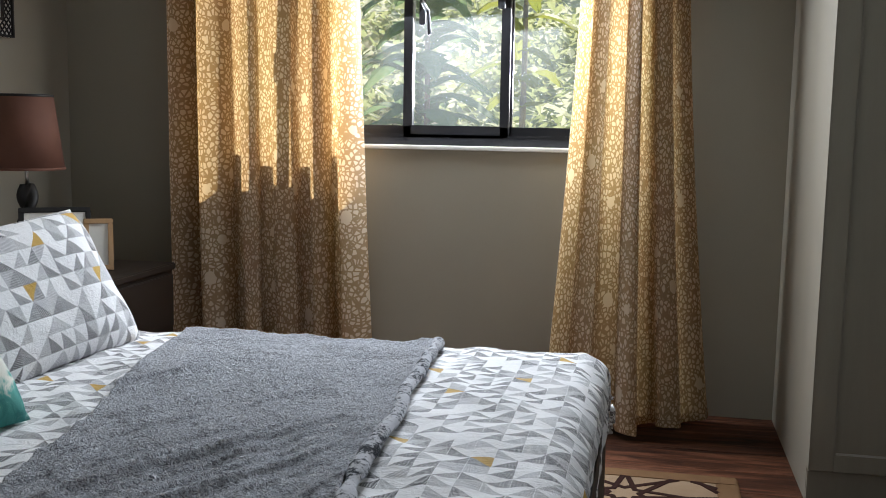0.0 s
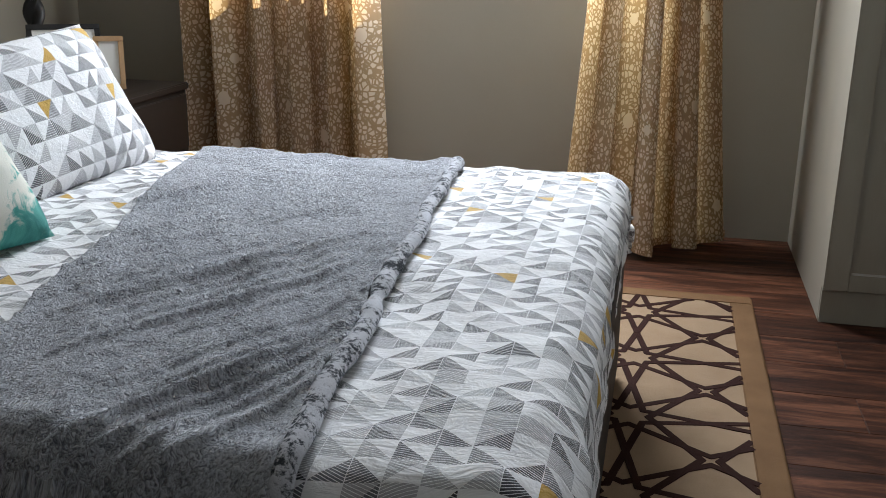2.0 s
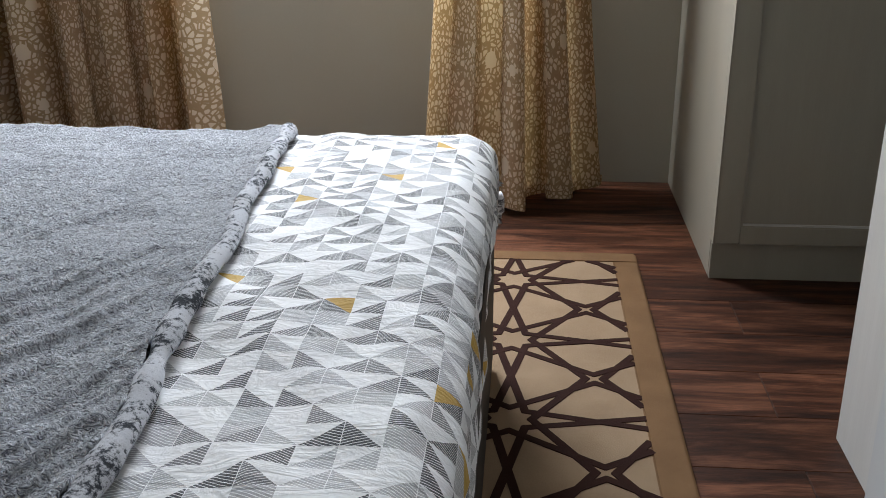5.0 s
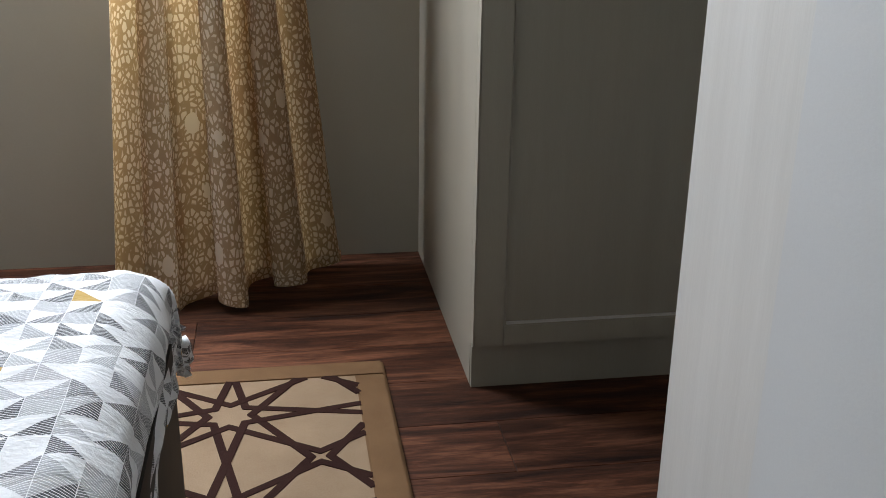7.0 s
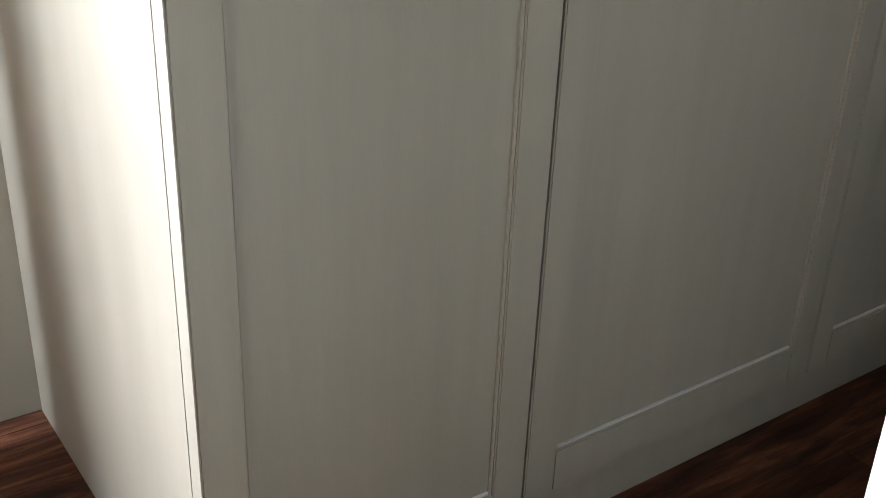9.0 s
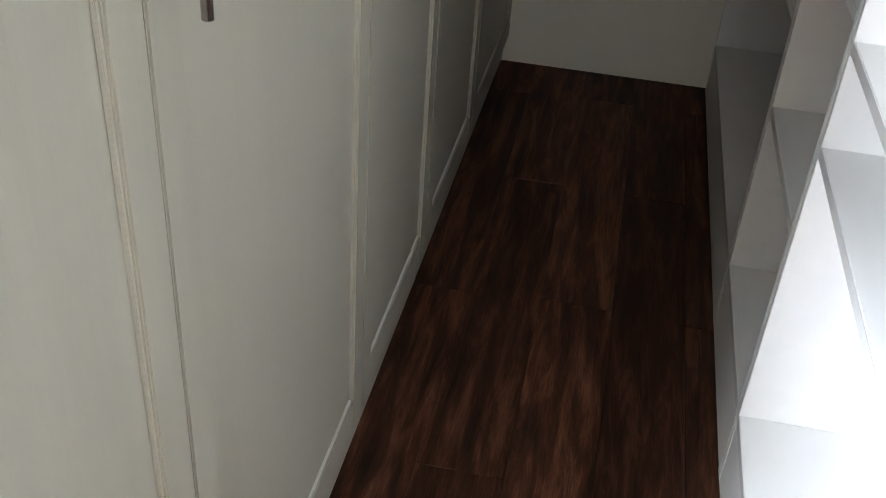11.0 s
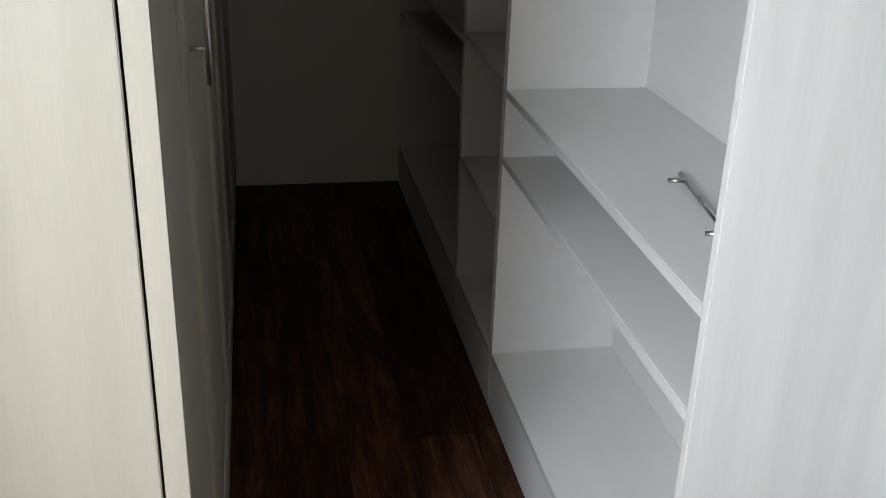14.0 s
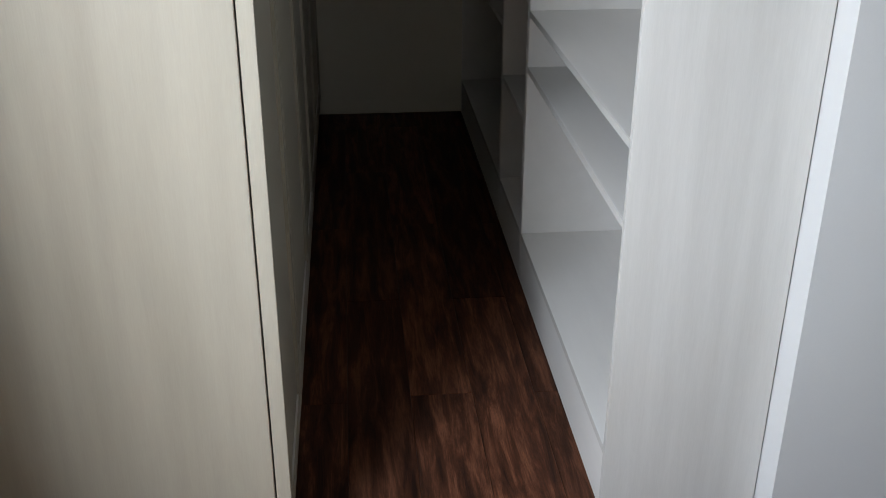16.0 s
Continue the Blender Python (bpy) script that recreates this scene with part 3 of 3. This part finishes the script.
def on_bed(s, t, lift=0.0, rough=1.0, limit=0.36):
    """A point of the bedding: s along x, t along y, as lengths of cloth."""
    fx, dx = drape(s - (BX1 - RAD), 0.5, -0.02)
    dx = min(dx, RAD) + max(0.0, dx - RAD) * (1 - 0.62 * max(0.0, min(1.0, (t - 1.7) / 0.6)))
    ny, d0 = drape((BY0 + RAD) - t, limit)
    py, d1 = drape(t - (BY1 - RAD), limit)
    d1 = min(d1, RAD) + max(0.0, d1 - RAD) * (1 - 0.6 * max(0.0, min(1.0, (s - BX1 + 0.45) / 0.4)))
    x = BX1 - RAD + fx
    y = t
    if ny > 0:
        y = BY0 + RAD - ny
    if py > 0:
        y = BY1 - RAD + py
    down = (dx ** 3 + d0 ** 3 + d1 ** 3) ** (1 / 3)
    down = min(down, RAD + limit)
    z = BED_TOP - down
    n1 = noise.noise((s * 2.3, t * 2.1, 1.0)) * 0.012 + noise.noise((s * 9 + t * 3, t * 5, 3.0)) * 0.0095 * rough
    n2 = noise.noise((s * 26, t * 13, 5.0)) * 0.0048 * rough
    side = 1 if down > RAD * 0.6 else 0
    puff = n1 + n2
    edge = 0.02 * math.exp(-((s - BX1 + 0.12) / 0.16) ** 2)
    if side:
        if dx > max(d0, d1):
            x += puff * 1.5 + lift
        elif d0 > d1:
            y -= puff * 1.5 + lift
        else:
            y += puff * 1.5 + lift
        z += 0.4 * n1
    else:
        z += puff + lift + edge * 0.4
        if dx > 0:
            x += lift * 0.5
        if d0 > 0:
            y -= lift * 0.6
    return Vector((x, y, z))


def bed():
    b = thing("bed", ((BX0 + BX1) / 2, (BY0 + BY1) / 2, 0), "double bed with dark frame and white mattress", "bed")
    for y in (BY0 + 0.12, BY1 - 0.17):
        for x in (BX0 + 0.06, BX1 - 0.13):
            part("leg", boxed(x, x + 0.07, y, y + 0.07, 0, 0.13, bevel=0.004), BLACK, b)
    part("frame", boxed(BX0 + 0.03, BX1 - 0.055, BY0 + 0.06, BY1 - 0.06, 0.12, 0.27, bevel=0.012), BLACK, b, "dark bed base")
    part("footboard", boxed(BX1 - 0.036, BX1 - 0.006, BY0 + 0.05, BY1 - 0.06, 0.03, 0.43, bevel=0.008), BLACK, b, "black footboard")
    part("mattress", boxed(BX0 + 0.03, BX1 - 0.03, BY0 + 0.04, BY1 - 0.04, 0.27, BED_TOP - 0.03, bevel=0.045), MATTRESS, b, smooth=True)
    s0, s1, t0, t1 = BX0 + 0.02, BX1 + 0.30, BY0 - 0.34, BY1 + 0.33
    cover = grid(230, 220, lambda a, c: on_bed(s0 + (s1 - s0) * a, t0 + (t1 - t0) * c), lambda a, c: (s0 + (s1 - s0) * a, t0 + (t1 - t0) * c))
    q = part("duvet", cover, DUVET, None, smooth=True)
    tagged(q, "white duvet printed with grey and gold triangles", "duvet")
    so = q.modifiers.new("thick", "SOLIDIFY")
    so.thickness, so.offset = 0.012, -1

    def hem(a, c):
        p = on_bed(s0 + (s1 - s0) * c, t0)
        return p + Vector((0, 0.006 * math.cos(6.2832 * a) - 0.004, 0.006 * math.sin(6.2832 * a)))

    part("hem", grid(8, 120, hem, lambda a, c: (c * 2.4, a * 0.04)), DUVET, q, smooth=True)


bed()


def blanket():
    t0, t1 = BY0 - 0.42, BY1 + 0.12

    def span(t):
        k = (t - BY0) / (BY1 - BY0)
        head = -0.66 - 0.40 * k + 0.03 * noise.noise((t * 3, 0, 9))
        foot = -0.235 - 0.135 * k + 0.018 * noise.noise((t * 4, 2, 9))
        return head, foot

    def place(a, c):
        t = t0 + (t1 - t0) * c
        lo, hi = span(t)
        s = lo + (hi - lo) * a
        ph = 0.87 * s - 0.48 * t + 0.05 * noise.noise((s * 2, t * 1.2, 4))
        ridge = lambda k, p: (1 - abs(math.sin(ph * k + p))) ** 2.2
        mask = max(0.0, 0.25 + 1.5 * noise.noise((ph * 5, (0.48 * s + 0.87 * t) * 1.3, 7)))
        w = 0.012 * ridge(31, 0.4) * mask + 0.009 * ridge(83, 1.9) * mask + 0.004 * noise.noise((s * 14, t * 10, 3))
        near = max(0.0, min(1.0, (1.7 - t) / 0.5))
        roll = 0.008 * math.exp(-((1 - a) / 0.07) ** 2)
        fuzz = 0.0025 * noise.noise((s * 60, t * 60, 2))
        return on_bed(s, t, 0.014 + w * (0.8 + 0.5 * near) + roll + fuzz, 0.6, 0.40)

    q = part("blanket", grid(150, 260, place, lambda a, c: (span(t0 + (t1 - t0) * c)[0] + a * 0.6, t0 + (t1 - t0) * c)), FLEECE, smooth=True)
    tagged(q, "grey fleece throw spread across the bed", "blanket")
    so = q.modifiers.new("thick", "SOLIDIFY")
    so.thickness, so.offset = 0.008, -1

    def tube(a, c):
        t = t0 + (t1 - t0) * c
        hi = span(t)[1]
        ang = 2 * math.pi * a
        r = 0.012 + 0.006 * noise.noise((t * 14, 1, 1))
        p = on_bed(hi + 0.012, t, 0.016, 0.6, 0.40)
        return p + Vector((r * 1.3 * math.cos(ang), 0, r * math.sin(ang)))

    e = part("edging", grid(10, 200, tube, lambda a, c: (a * 0.1, c * 2.3)), EDGING, q, "mottled dark and white rolled edge", smooth=True)


blanket()


def pillow(name, m, w, h, d, material, label):
    bm = bmesh.new()
    lay = bm.loops.layers.uv.new("UVMap")
    n = 28
    for sgn in (1, -1):
        vs = []
        for i in range(n + 1):
            row = []
            for j in range(n + 1):
                u, v = 2 * i / n - 1, 2 * j / n - 1
                thick = d * (max(0, 1 - u ** 4) ** 0.6) * (max(0, 1 - v ** 4) ** 0.6) * 0.5
                pinch = 1 - 0.07 * (1 - abs(u)) * (abs(v) ** 2)
                pinch2 = 1 - 0.07 * (1 - abs(v)) * (abs(u) ** 2)
                wr = 0.006 * noise.noise((u * 4 + w, v * 4, sgn * 2 + h)) * (1 - max(abs(u), abs(v)) ** 6)
                row.append(bm.verts.new((u * w / 2 * pinch2, sgn * (thick + wr), v * h / 2 * pinch)))
            vs.append(row)
        for i in range(n):
            for j in range(n):
                q = (vs[i][j], vs[i + 1][j], vs[i + 1][j + 1], vs[i][j + 1])
                f = bm.faces.new(q if sgn < 0 else q[::-1])
                ids = ((i, j), (i + 1, j), (i + 1, j + 1), (i, j + 1))
                for lp, (a, b) in zip(f.loops, ids if sgn < 0 else ids[::-1]):
                    lp[lay].uv = (a / n * w + (0 if sgn < 0 else 1), b / n * h)
    bmesh.ops.remove_doubles(bm, verts=bm.verts, dist=0.0005)
    bm.transform(m)
    q = part(name, bm, material, smooth=True)
    return tagged(q, label, "pillow", "pillows on the bed")


def stand(x, y, z, yaw, lean, roll=0.0):
    return pose(x, y, z, 0, 0, yaw) @ pose(0, 0, 0, lean, 0, 0) @ pose(0, 0, 0, 0, roll, 0)


pillow("pillow", stand(-1.245, 2.10, BED_TOP + 0.135, 84, -30, -3), 0.76, 0.39, 0.19, PILLOW, "plump pillow with grey triangle print and gold accents")
pillow("pillow", stand(-1.50, 2.02, BED_TOP + 0.17, 88, -26, 6), 0.60, 0.42, 0.17, triangle_print("teal_gold_print", 0.045, 0.3, (0.45, 0.40, 0.06)), "pillow with grey, teal and yellow triangle print")
pillow("pillow", stand(-1.72, 2.12, BED_TOP + 0.16, 90, -30), 0.66, 0.40, 0.16, PILLOW, "pillow with grey triangle print behind the others")
c = pillow("cushion", stand(-1.085, 1.56, BED_TOP + 0.15, 80, -34), 0.42, 0.36, 0.14, CUSHION, "small cream cushion with teal leaf print")
c["category"] = "cushion"


# ---- bedside ----
def nightstand():
    x0, x1, y0, y1, z1 = XL + 0.02, -1.60, 3.14, 3.64, 0.55
    u = thing("nightstand", ((x0 + x1) / 2, (y0 + y1) / 2, 0), "dark espresso wooden nightstand beside the bed", "nightstand")
    part("body", boxed(x0 + 0.01, x1 - 0.012, y0 + 0.01, y1 - 0.005, 0.06, z1 - 0.025, bevel=0.003), DARK_WOOD, u)
    part("top", boxed(x0, x1, y0, y1, z1 - 0.025, z1, bevel=0.004), DARK_WOOD, u)
    part("plinth", boxed(x0 + 0.03, x1 - 0.03, y0 + 0.03, y1 - 0.02, 0, 0.06), DARK_WOOD, u)
    for z in (0.09, 0.31):
        part("drawer", boxed(x1 - 0.012, x1 - 0.001, y0 + 0.025, y1 - 0.02, z, z + 0.2, bevel=0.003), DARK_WOOD, u)


nightstand()


def lamp():
    at = (-2.03, 3.36, 0.55)
    u = thing("table_lamp", at, "table lamp with twisted dark stem and brown shade", "lamp")
    part("base", lathe(bmesh.new(), [(0.001, 0), (0.07, 0), (0.07, 0.014), (0.05, 0.022), (0.001, 0.024)], at), BLACK, u, smooth=True)

    def twist(a, k):
        turn = 2 * math.pi * a
        r = (0.024 + 0.010 * math.cos(2 * turn)) * (1 + 0.2 * math.sin(math.pi * k))
        return (at[0] + r * math.cos(turn + 8 * k), at[1] + r * math.sin(turn + 8 * k), at[2] + 0.018 + 0.282 * k)

    bm = grid(36, 48, twist, lambda a, k: (a, k))
    part("stem", bm, BLACK, u, "twisted dark wooden stem", smooth=True)
    part("neck", rod(bmesh.new(), (at[0], at[1], at[2] + 0.29), (at[0], at[1], at[2] + 0.40), 0.007), STEEL, u, "steel neck", smooth=True)
    bm = lathe(bmesh.new(), [(0.13, 0.355), (0.096, 0.615)], at, 48)
    sh = part("shade", bm, SHADE, u, smooth=True)
    so = sh.modifiers.new("thick", "SOLIDIFY")
    so.thickness = 0.003
    part("rim", lathe(bmesh.new(), [(0.0975, 0.608), (0.0985, 0.612), (0.0975, 0.617), (0.0935, 0.617), (0.0935, 0.608)], at, 48), BLACK, sh, smooth=True)
    part("rim", lathe(bmesh.new(), [(0.1315, 0.352), (0.1325, 0.356), (0.1315, 0.361), (0.1275, 0.361), (0.1275, 0.352)], at, 48), SHADE, sh, smooth=True)
    bm = bmesh.new()
    for k in range(3):
        a = k * 2.094
        rod(bm, (at[0], at[1], at[2] + 0.40), (at[0] + 0.105 * math.cos(a), at[1] + 0.105 * math.sin(a), at[2] + 0.53), 0.002, 6)
    part("spider", bm, STEEL, u)


lamp()


def photo(at, yaw, lean, w, h, material, label):
    m = pose(*at, 0, 0, yaw) @ pose(0, 0, 0, lean, 0, 0)
    u = new("picture_frame")
    u.matrix_basis = m
    tagged(u, label, "picture frame")

    def put(name, bm, mat_):
        bm.transform(m)
        return part(name, bm, mat_, u)

    bm = bmesh.new()
    b = 0.018
    box(bm, -w / 2, w / 2, -0.008, 0.008, 0, b, 0.002)
    box(bm, -w / 2, w / 2, -0.008, 0.008, h - b, h, 0.002)
    box(bm, -w / 2, -w / 2 + b, -0.008, 0.008, b, h - b, 0.002)
    box(bm, w / 2 - b, w / 2, -0.008, 0.008, b, h - b, 0.002)
    put("frame", bm, material)
    put("picture", boxed(-w / 2 + b, w / 2 - b, -0.002, 0.004, b, h - b), PAPER)
    put("easel_back", boxed(-0.02, 0.02, 0.008, 0.012, 0.0, h * 0.7), material)


photo((-1.87, 3.28, 0.551), 34, -22, 0.24, 0.235, BLACK, "black framed picture leaning on the nightstand")
photo((-1.755, 3.36, 0.551), 30, -14, 0.10, 0.185, TAN_WOOD, "small tan wooden picture frame on the nightstand")


def wall_picture():
    x, y0, y1, z0, z1 = XL + 0.001, 3.06, 3.62, 1.385, 2.0
    u = thing("wall_picture", (x, (y0 + y1) / 2, z0), "framed picture with a dark lattice border on the wall", "picture")
    part("backing", boxed(x, x + 0.012, y0, y1, z0, z1), PAPER, u)
    bm = bmesh.new()
    w = 0.06
    for a, b, c, d in ((y0, y1, z0, z0 + 0.008), (y0, y1, z1 - 0.008, z1), (y0, y0 + 0.008, z0, z1), (y1 - 0.008, y1, z0, z1), (y0 + w, y1 - w, z0 + w, z0 + w + 0.008), (y0 + w, y1 - w, z1 - w - 0.008, z1 - w), (y0 + w, y0 + w + 0.008, z0 + w, z1 - w), (y1 - w - 0.008, y1 - w, z0 + w, z1 - w)):
        box(bm, x + 0.012, x + 0.022, a, b, c, d)
    part("frame", bm, BLACK, u, "dark frame strips")
    bm = bmesh.new()
    s = 0.026
    n_y, n_z = int((y1 - y0) / s), int((z1 - z0) / s)
    for i in range(n_y):
        for j in range(n_z):
            cy, cz = y0 + (i + 0.5) * s, z0 + (j + 0.5) * s
            if y0 + w < cy < y1 - w and z0 + w < cz < z1 - w:
                continue
            for sg in (1, -1):
                rod(bm, (x + 0.016, cy - s / 2, cz - sg * s / 2), (x + 0.016, cy + s / 2, cz + sg * s / 2), 0.0032, 5)
    part("lattice", bm, BLACK, u, "criss-cross lattice border")


wall_picture()


# ---- rug ----
def rug():
    x0, x1, y0, y1 = -0.75, 0.449, 0.72, 3.273
    bw = 0.066
    u = thing("rug", ((x0 + x1) / 2, (y0 + y1) / 2, 0), "beige rug with a brown star lattice and tan border", "rug")
    part("field", boxed(x0 + bw, x1 - bw, y0 + bw, y1 - bw, 0.004, 0.013), RUG_FIELD, u)
    bm = bmesh.new()
    box(bm, x0, x1, y0, y0 + bw, 0.004, 0.015, 0.003)
    box(bm, x0, x1, y1 - bw, y1, 0.004, 0.015, 0.003)
    box(bm, x0, x0 + bw, y0 + bw, y1 - bw, 0.004, 0.015, 0.003)
    box(bm, x1 - bw, x1, y0 + bw, y1 - bw, 0.004, 0.015, 0.003)
    part("border", bm, RUG_BORDER, u, "plain tan border")
    part("binding", boxed(x0 - 0.004, x1 + 0.004, y0 - 0.004, y1 + 0.004, 0.0035, 0.009, bevel=0.002), RUG_BORDER, u)
    P, phi, wd = 0.36, radians(12), 0.0085
    side = P * (math.sqrt(2) - 1)
    bm = bmesh.new()
    X0, X1, Y0, Y1 = x0 + bw, x1 - bw, y0 + bw, y1 - bw

    def ribbon(p, q):
        d = (q - p)
        if d.length < 1e-4:
            return
        t0_, t1_ = 0.0, 1.0
        for o, dd, lo, hi in ((p.x, d.x, X0, X1), (p.y, d.y, Y0, Y1)):
            if abs(dd) < 1e-9:
                if not lo < o < hi:
                    return
                continue
            a, b = sorted(((lo - o) / dd, (hi - o) / dd))
            t0_, t1_ = max(t0_, a), min(t1_, b)
        if t1_ - t0_ < 1e-3:
            return
        p, q = p + d * t0_, p + d * t1_
        n_ = Vector((-d.y, d.x)).normalized() * wd
        e_ = d.normalized() * wd * 0.5
        vs = [bm.verts.new((*v, z)) for z in (0.0125, 0.0143 + 0.0008 * ((len(bm.verts) * 7919) % 97) / 97) for v in (p - e_ + n_, p - e_ - n_, q + e_ - n_, q + e_ + n_)]
        bm.faces.new(vs[4:])
        for k in range(4):
            bm.faces.new((vs[k], vs[(k + 1) % 4], vs[4 + (k + 1) % 4], vs[4 + k]))

    def star(cx, cy, n, apothem, turn, steps):
        c = Vector((cx, cy))
        r = apothem * math.sin(phi) / math.sin(math.pi / n * steps + phi)
        for k in range(n):
            a = turn + 2 * math.pi * k / n
            mid = c + apothem * Vector((math.cos(a), math.sin(a)))
            for sg in (1, -1):
                b = a + sg * math.pi / n * steps
                ribbon(mid, c + r * Vector((math.cos(b), math.sin(b))))

    for i in range(-4, 3):
        for j in range(-8, 3):
            cx, cy = 0.112 + i * P, 3.06 + j * P
            star(cx, cy, 8, P / 2, 0, 2)
            star(cx + P / 2, cy + P / 2, 4, side / 2, math.pi / 4, 1)
    tagged(part("lattice", bm, RUG_LINE, u, "dark brown woven star lattice"), kind="stuff")


rug()


# ---- outside ----
def hill(x, y):
    d = max(0.0, y - 5.2)
    return -1.2 + d * 0.42 + 0.35 * noise.noise((x * 0.22, y * 0.22, 0)) * min(1, d / 4) + 0.12 * noise.noise((x * 0.9, y * 0.9, 4))


def ground():
    bm = bmesh.new()
    nx, ny = 90, 150

    def ax(k, n, lo, hi):
        return lo + (hi - lo) * k / n

    vs = [[None] * (ny + 1) for _ in range(nx + 1)]
    for i in range(nx + 1):
        for j in range(ny + 1):
            x = math.copysign(abs(ax(i, nx, -1, 1)) ** 2.2, ax(i, nx, -1, 1)) * 300
            q = 2 * j / ny - 1
            y = 4.17 + math.copysign(abs(q) ** 2.4, q) * 300
            vs[i][j] = bm.verts.new((x, y, hill(x, y)))
    for i in range(nx):
        for j in range(ny):
            bm.faces.new((vs[i][j], vs[i + 1][j], vs[i + 1][j + 1], vs[i][j + 1]))
    structure("ground", bm, SOIL, "sunlit grassy hillside outside the window", "ground")
    rnd = random.Random(5)
    verts, faces = [], []
    for _ in range(2300):
        y = 7.0 + 22 * rnd.random() ** 1.6
        x = -3.2 + rnd.uniform(-0.45, 0.5) * (y - 2)
        z = hill(x, y)
        size = rnd.uniform(0.18, 0.55)
        for _ in range(16):
            c = Vector((x, y, z)) + Vector((rnd.gauss(0, size * 0.5), rnd.gauss(0, size * 0.5), abs(rnd.gauss(0, size * 0.5))))
            q = Euler((rnd.uniform(-0.9, 0.9), rnd.uniform(-0.9, 0.9), rnd.uniform(0, 6.28))).to_matrix()
            l_, w_ = rnd.uniform(0.05, 0.13), rnd.uniform(0.025, 0.06)
            k = len(verts)
            verts += [tuple(c + q @ Vector(v)) for v in ((-l_, 0, 0), (0, -w_, 0.01), (l_, 0, 0), (0, w_, 0.01))]
            faces.append((k, k + 1, k + 2, k + 3))
    me = bpy.data.meshes.new("scrub")
    me.from_pydata(verts, [], faces)
    me.materials.append(SCRUB)
    tagged(new("scrub", me), "low sunlit scrub and weeds on the hillside", "scrub", kind="stuff")


ground()


def young_tree(x, y, height, blades, seed, material, label, size):
    rnd = random.Random(seed)
    z0 = hill(x, y) - 0.05
    u = thing("young_tree", (x, y, z0), label, "tree")
    bm = bmesh.new()
    for k in range(8):
        f, g = k / 8, (k + 1) / 8
        rod(bm, (x + 0.03 * math.sin(3 * f), y, z0 + height * f), (x + 0.03 * math.sin(3 * g), y, z0 + height * g), 0.03 * (1.05 - f * 0.7), 8)
    part("trunk", bm, BARK, u, smooth=True)
    bm = bmesh.new()
    for k in range(blades):
        f = 0.35 + 0.65 * (k / blades)
        a = k * 2.4 + rnd.uniform(-0.3, 0.3)
        base = Vector((x, y, z0 + height * f))
        length = size * rnd.uniform(0.7, 1.15) * (1.15 - 0.4 * f)
        rise = rnd.uniform(0.25, 0.9)
        way = Vector((math.cos(a), math.sin(a), 0))
        sidew = Vector((-way.y, way.x, 0))
        prev = None
        for s in range(9):
            q = s / 8
            p = base + way * length * q + Vector((0, 0, length * (rise * q - 0.75 * q * q)))
            w = 0.2 * size * math.sin(math.pi * min(1, 0.12 + q * 0.88)) * (1.2 if s % 2 else 0.8)
            cur = (bm.verts.new(p - sidew * w - Vector((0, 0, 0.02))), bm.verts.new(p + Vector((0, 0, 0.012))), bm.verts.new(p + sidew * w - Vector((0, 0, 0.02))))
            if prev:
                bm.faces.new((prev[0], prev[1], cur[1], cur[0]))
                bm.faces.new((prev[1], prev[2], cur[2], cur[1]))
            prev = cur
    part("crown", bm, material, u, "large lobed leaves")


young_tree(-1.55, 7.6, 2.5, 46, 3, LEAF, "broad-leaved young tree on the hillside", 0.62)
young_tree(-0.95, 8.6, 3.0, 22, 8, LEAF_SUN, "yellow-green leafy young tree on the hillside", 0.55)


# ---- floor of planks ----
def floor():
    f = structure("floor", boxed(XL - 0.15, XR + 0.15, YB - 0.15, YW + 0.15, -0.12, -0.003), JOINT, "dark red-brown wood plank floor", "floor")
    width, length = 0.1935, 1.30
    rnd = random.Random(21)
    meshes = {}
    y_first = 2.990 - 29 * width
    row = 0
    y = y_first
    while y < YW:
        if y + width > YB:
            lo, hi = (XL, XE) if y + width <= YE - 0.16 else (XL, XR)
            shift = (0.668 + (0.655 if row % 2 else 0) + rnd.uniform(-0.015, 0.015)) % length
            x = lo - length + (shift - lo) % length
            while x < hi:
                a, b = max(x, lo), min(x + length, hi)
                c, d = max(y, YB), min(y + width, YW)
                if b - a > 0.01 and d - c > 0.01:
                    key = (round(b - a, 3), round(d - c, 3))
                    if key not in meshes:
                        bm = boxed(-key[0] / 2 + 0.0006, key[0] / 2 - 0.0006, -key[1] / 2 + 0.0006, key[1] / 2 - 0.0006, -0.004, 0.0)
                        me = bpy.data.meshes.new("plank")
                        bmesh.ops.bevel(bm, geom=[e for e in bm.edges if all(v.co.z > -0.001 for v in e.verts)], offset=0.0012, segments=1, affect="EDGES")
                        bm.to_mesh(me)
                        bm.free()
                        me.materials.append(PLANK)
                        meshes[key] = me
                    o = new("plank", meshes[key])
                    o.location = ((a + b) / 2, (c + d) / 2, 0.0)
                    o.parent = f
                x += length
        y += width
        row += 1


floor()
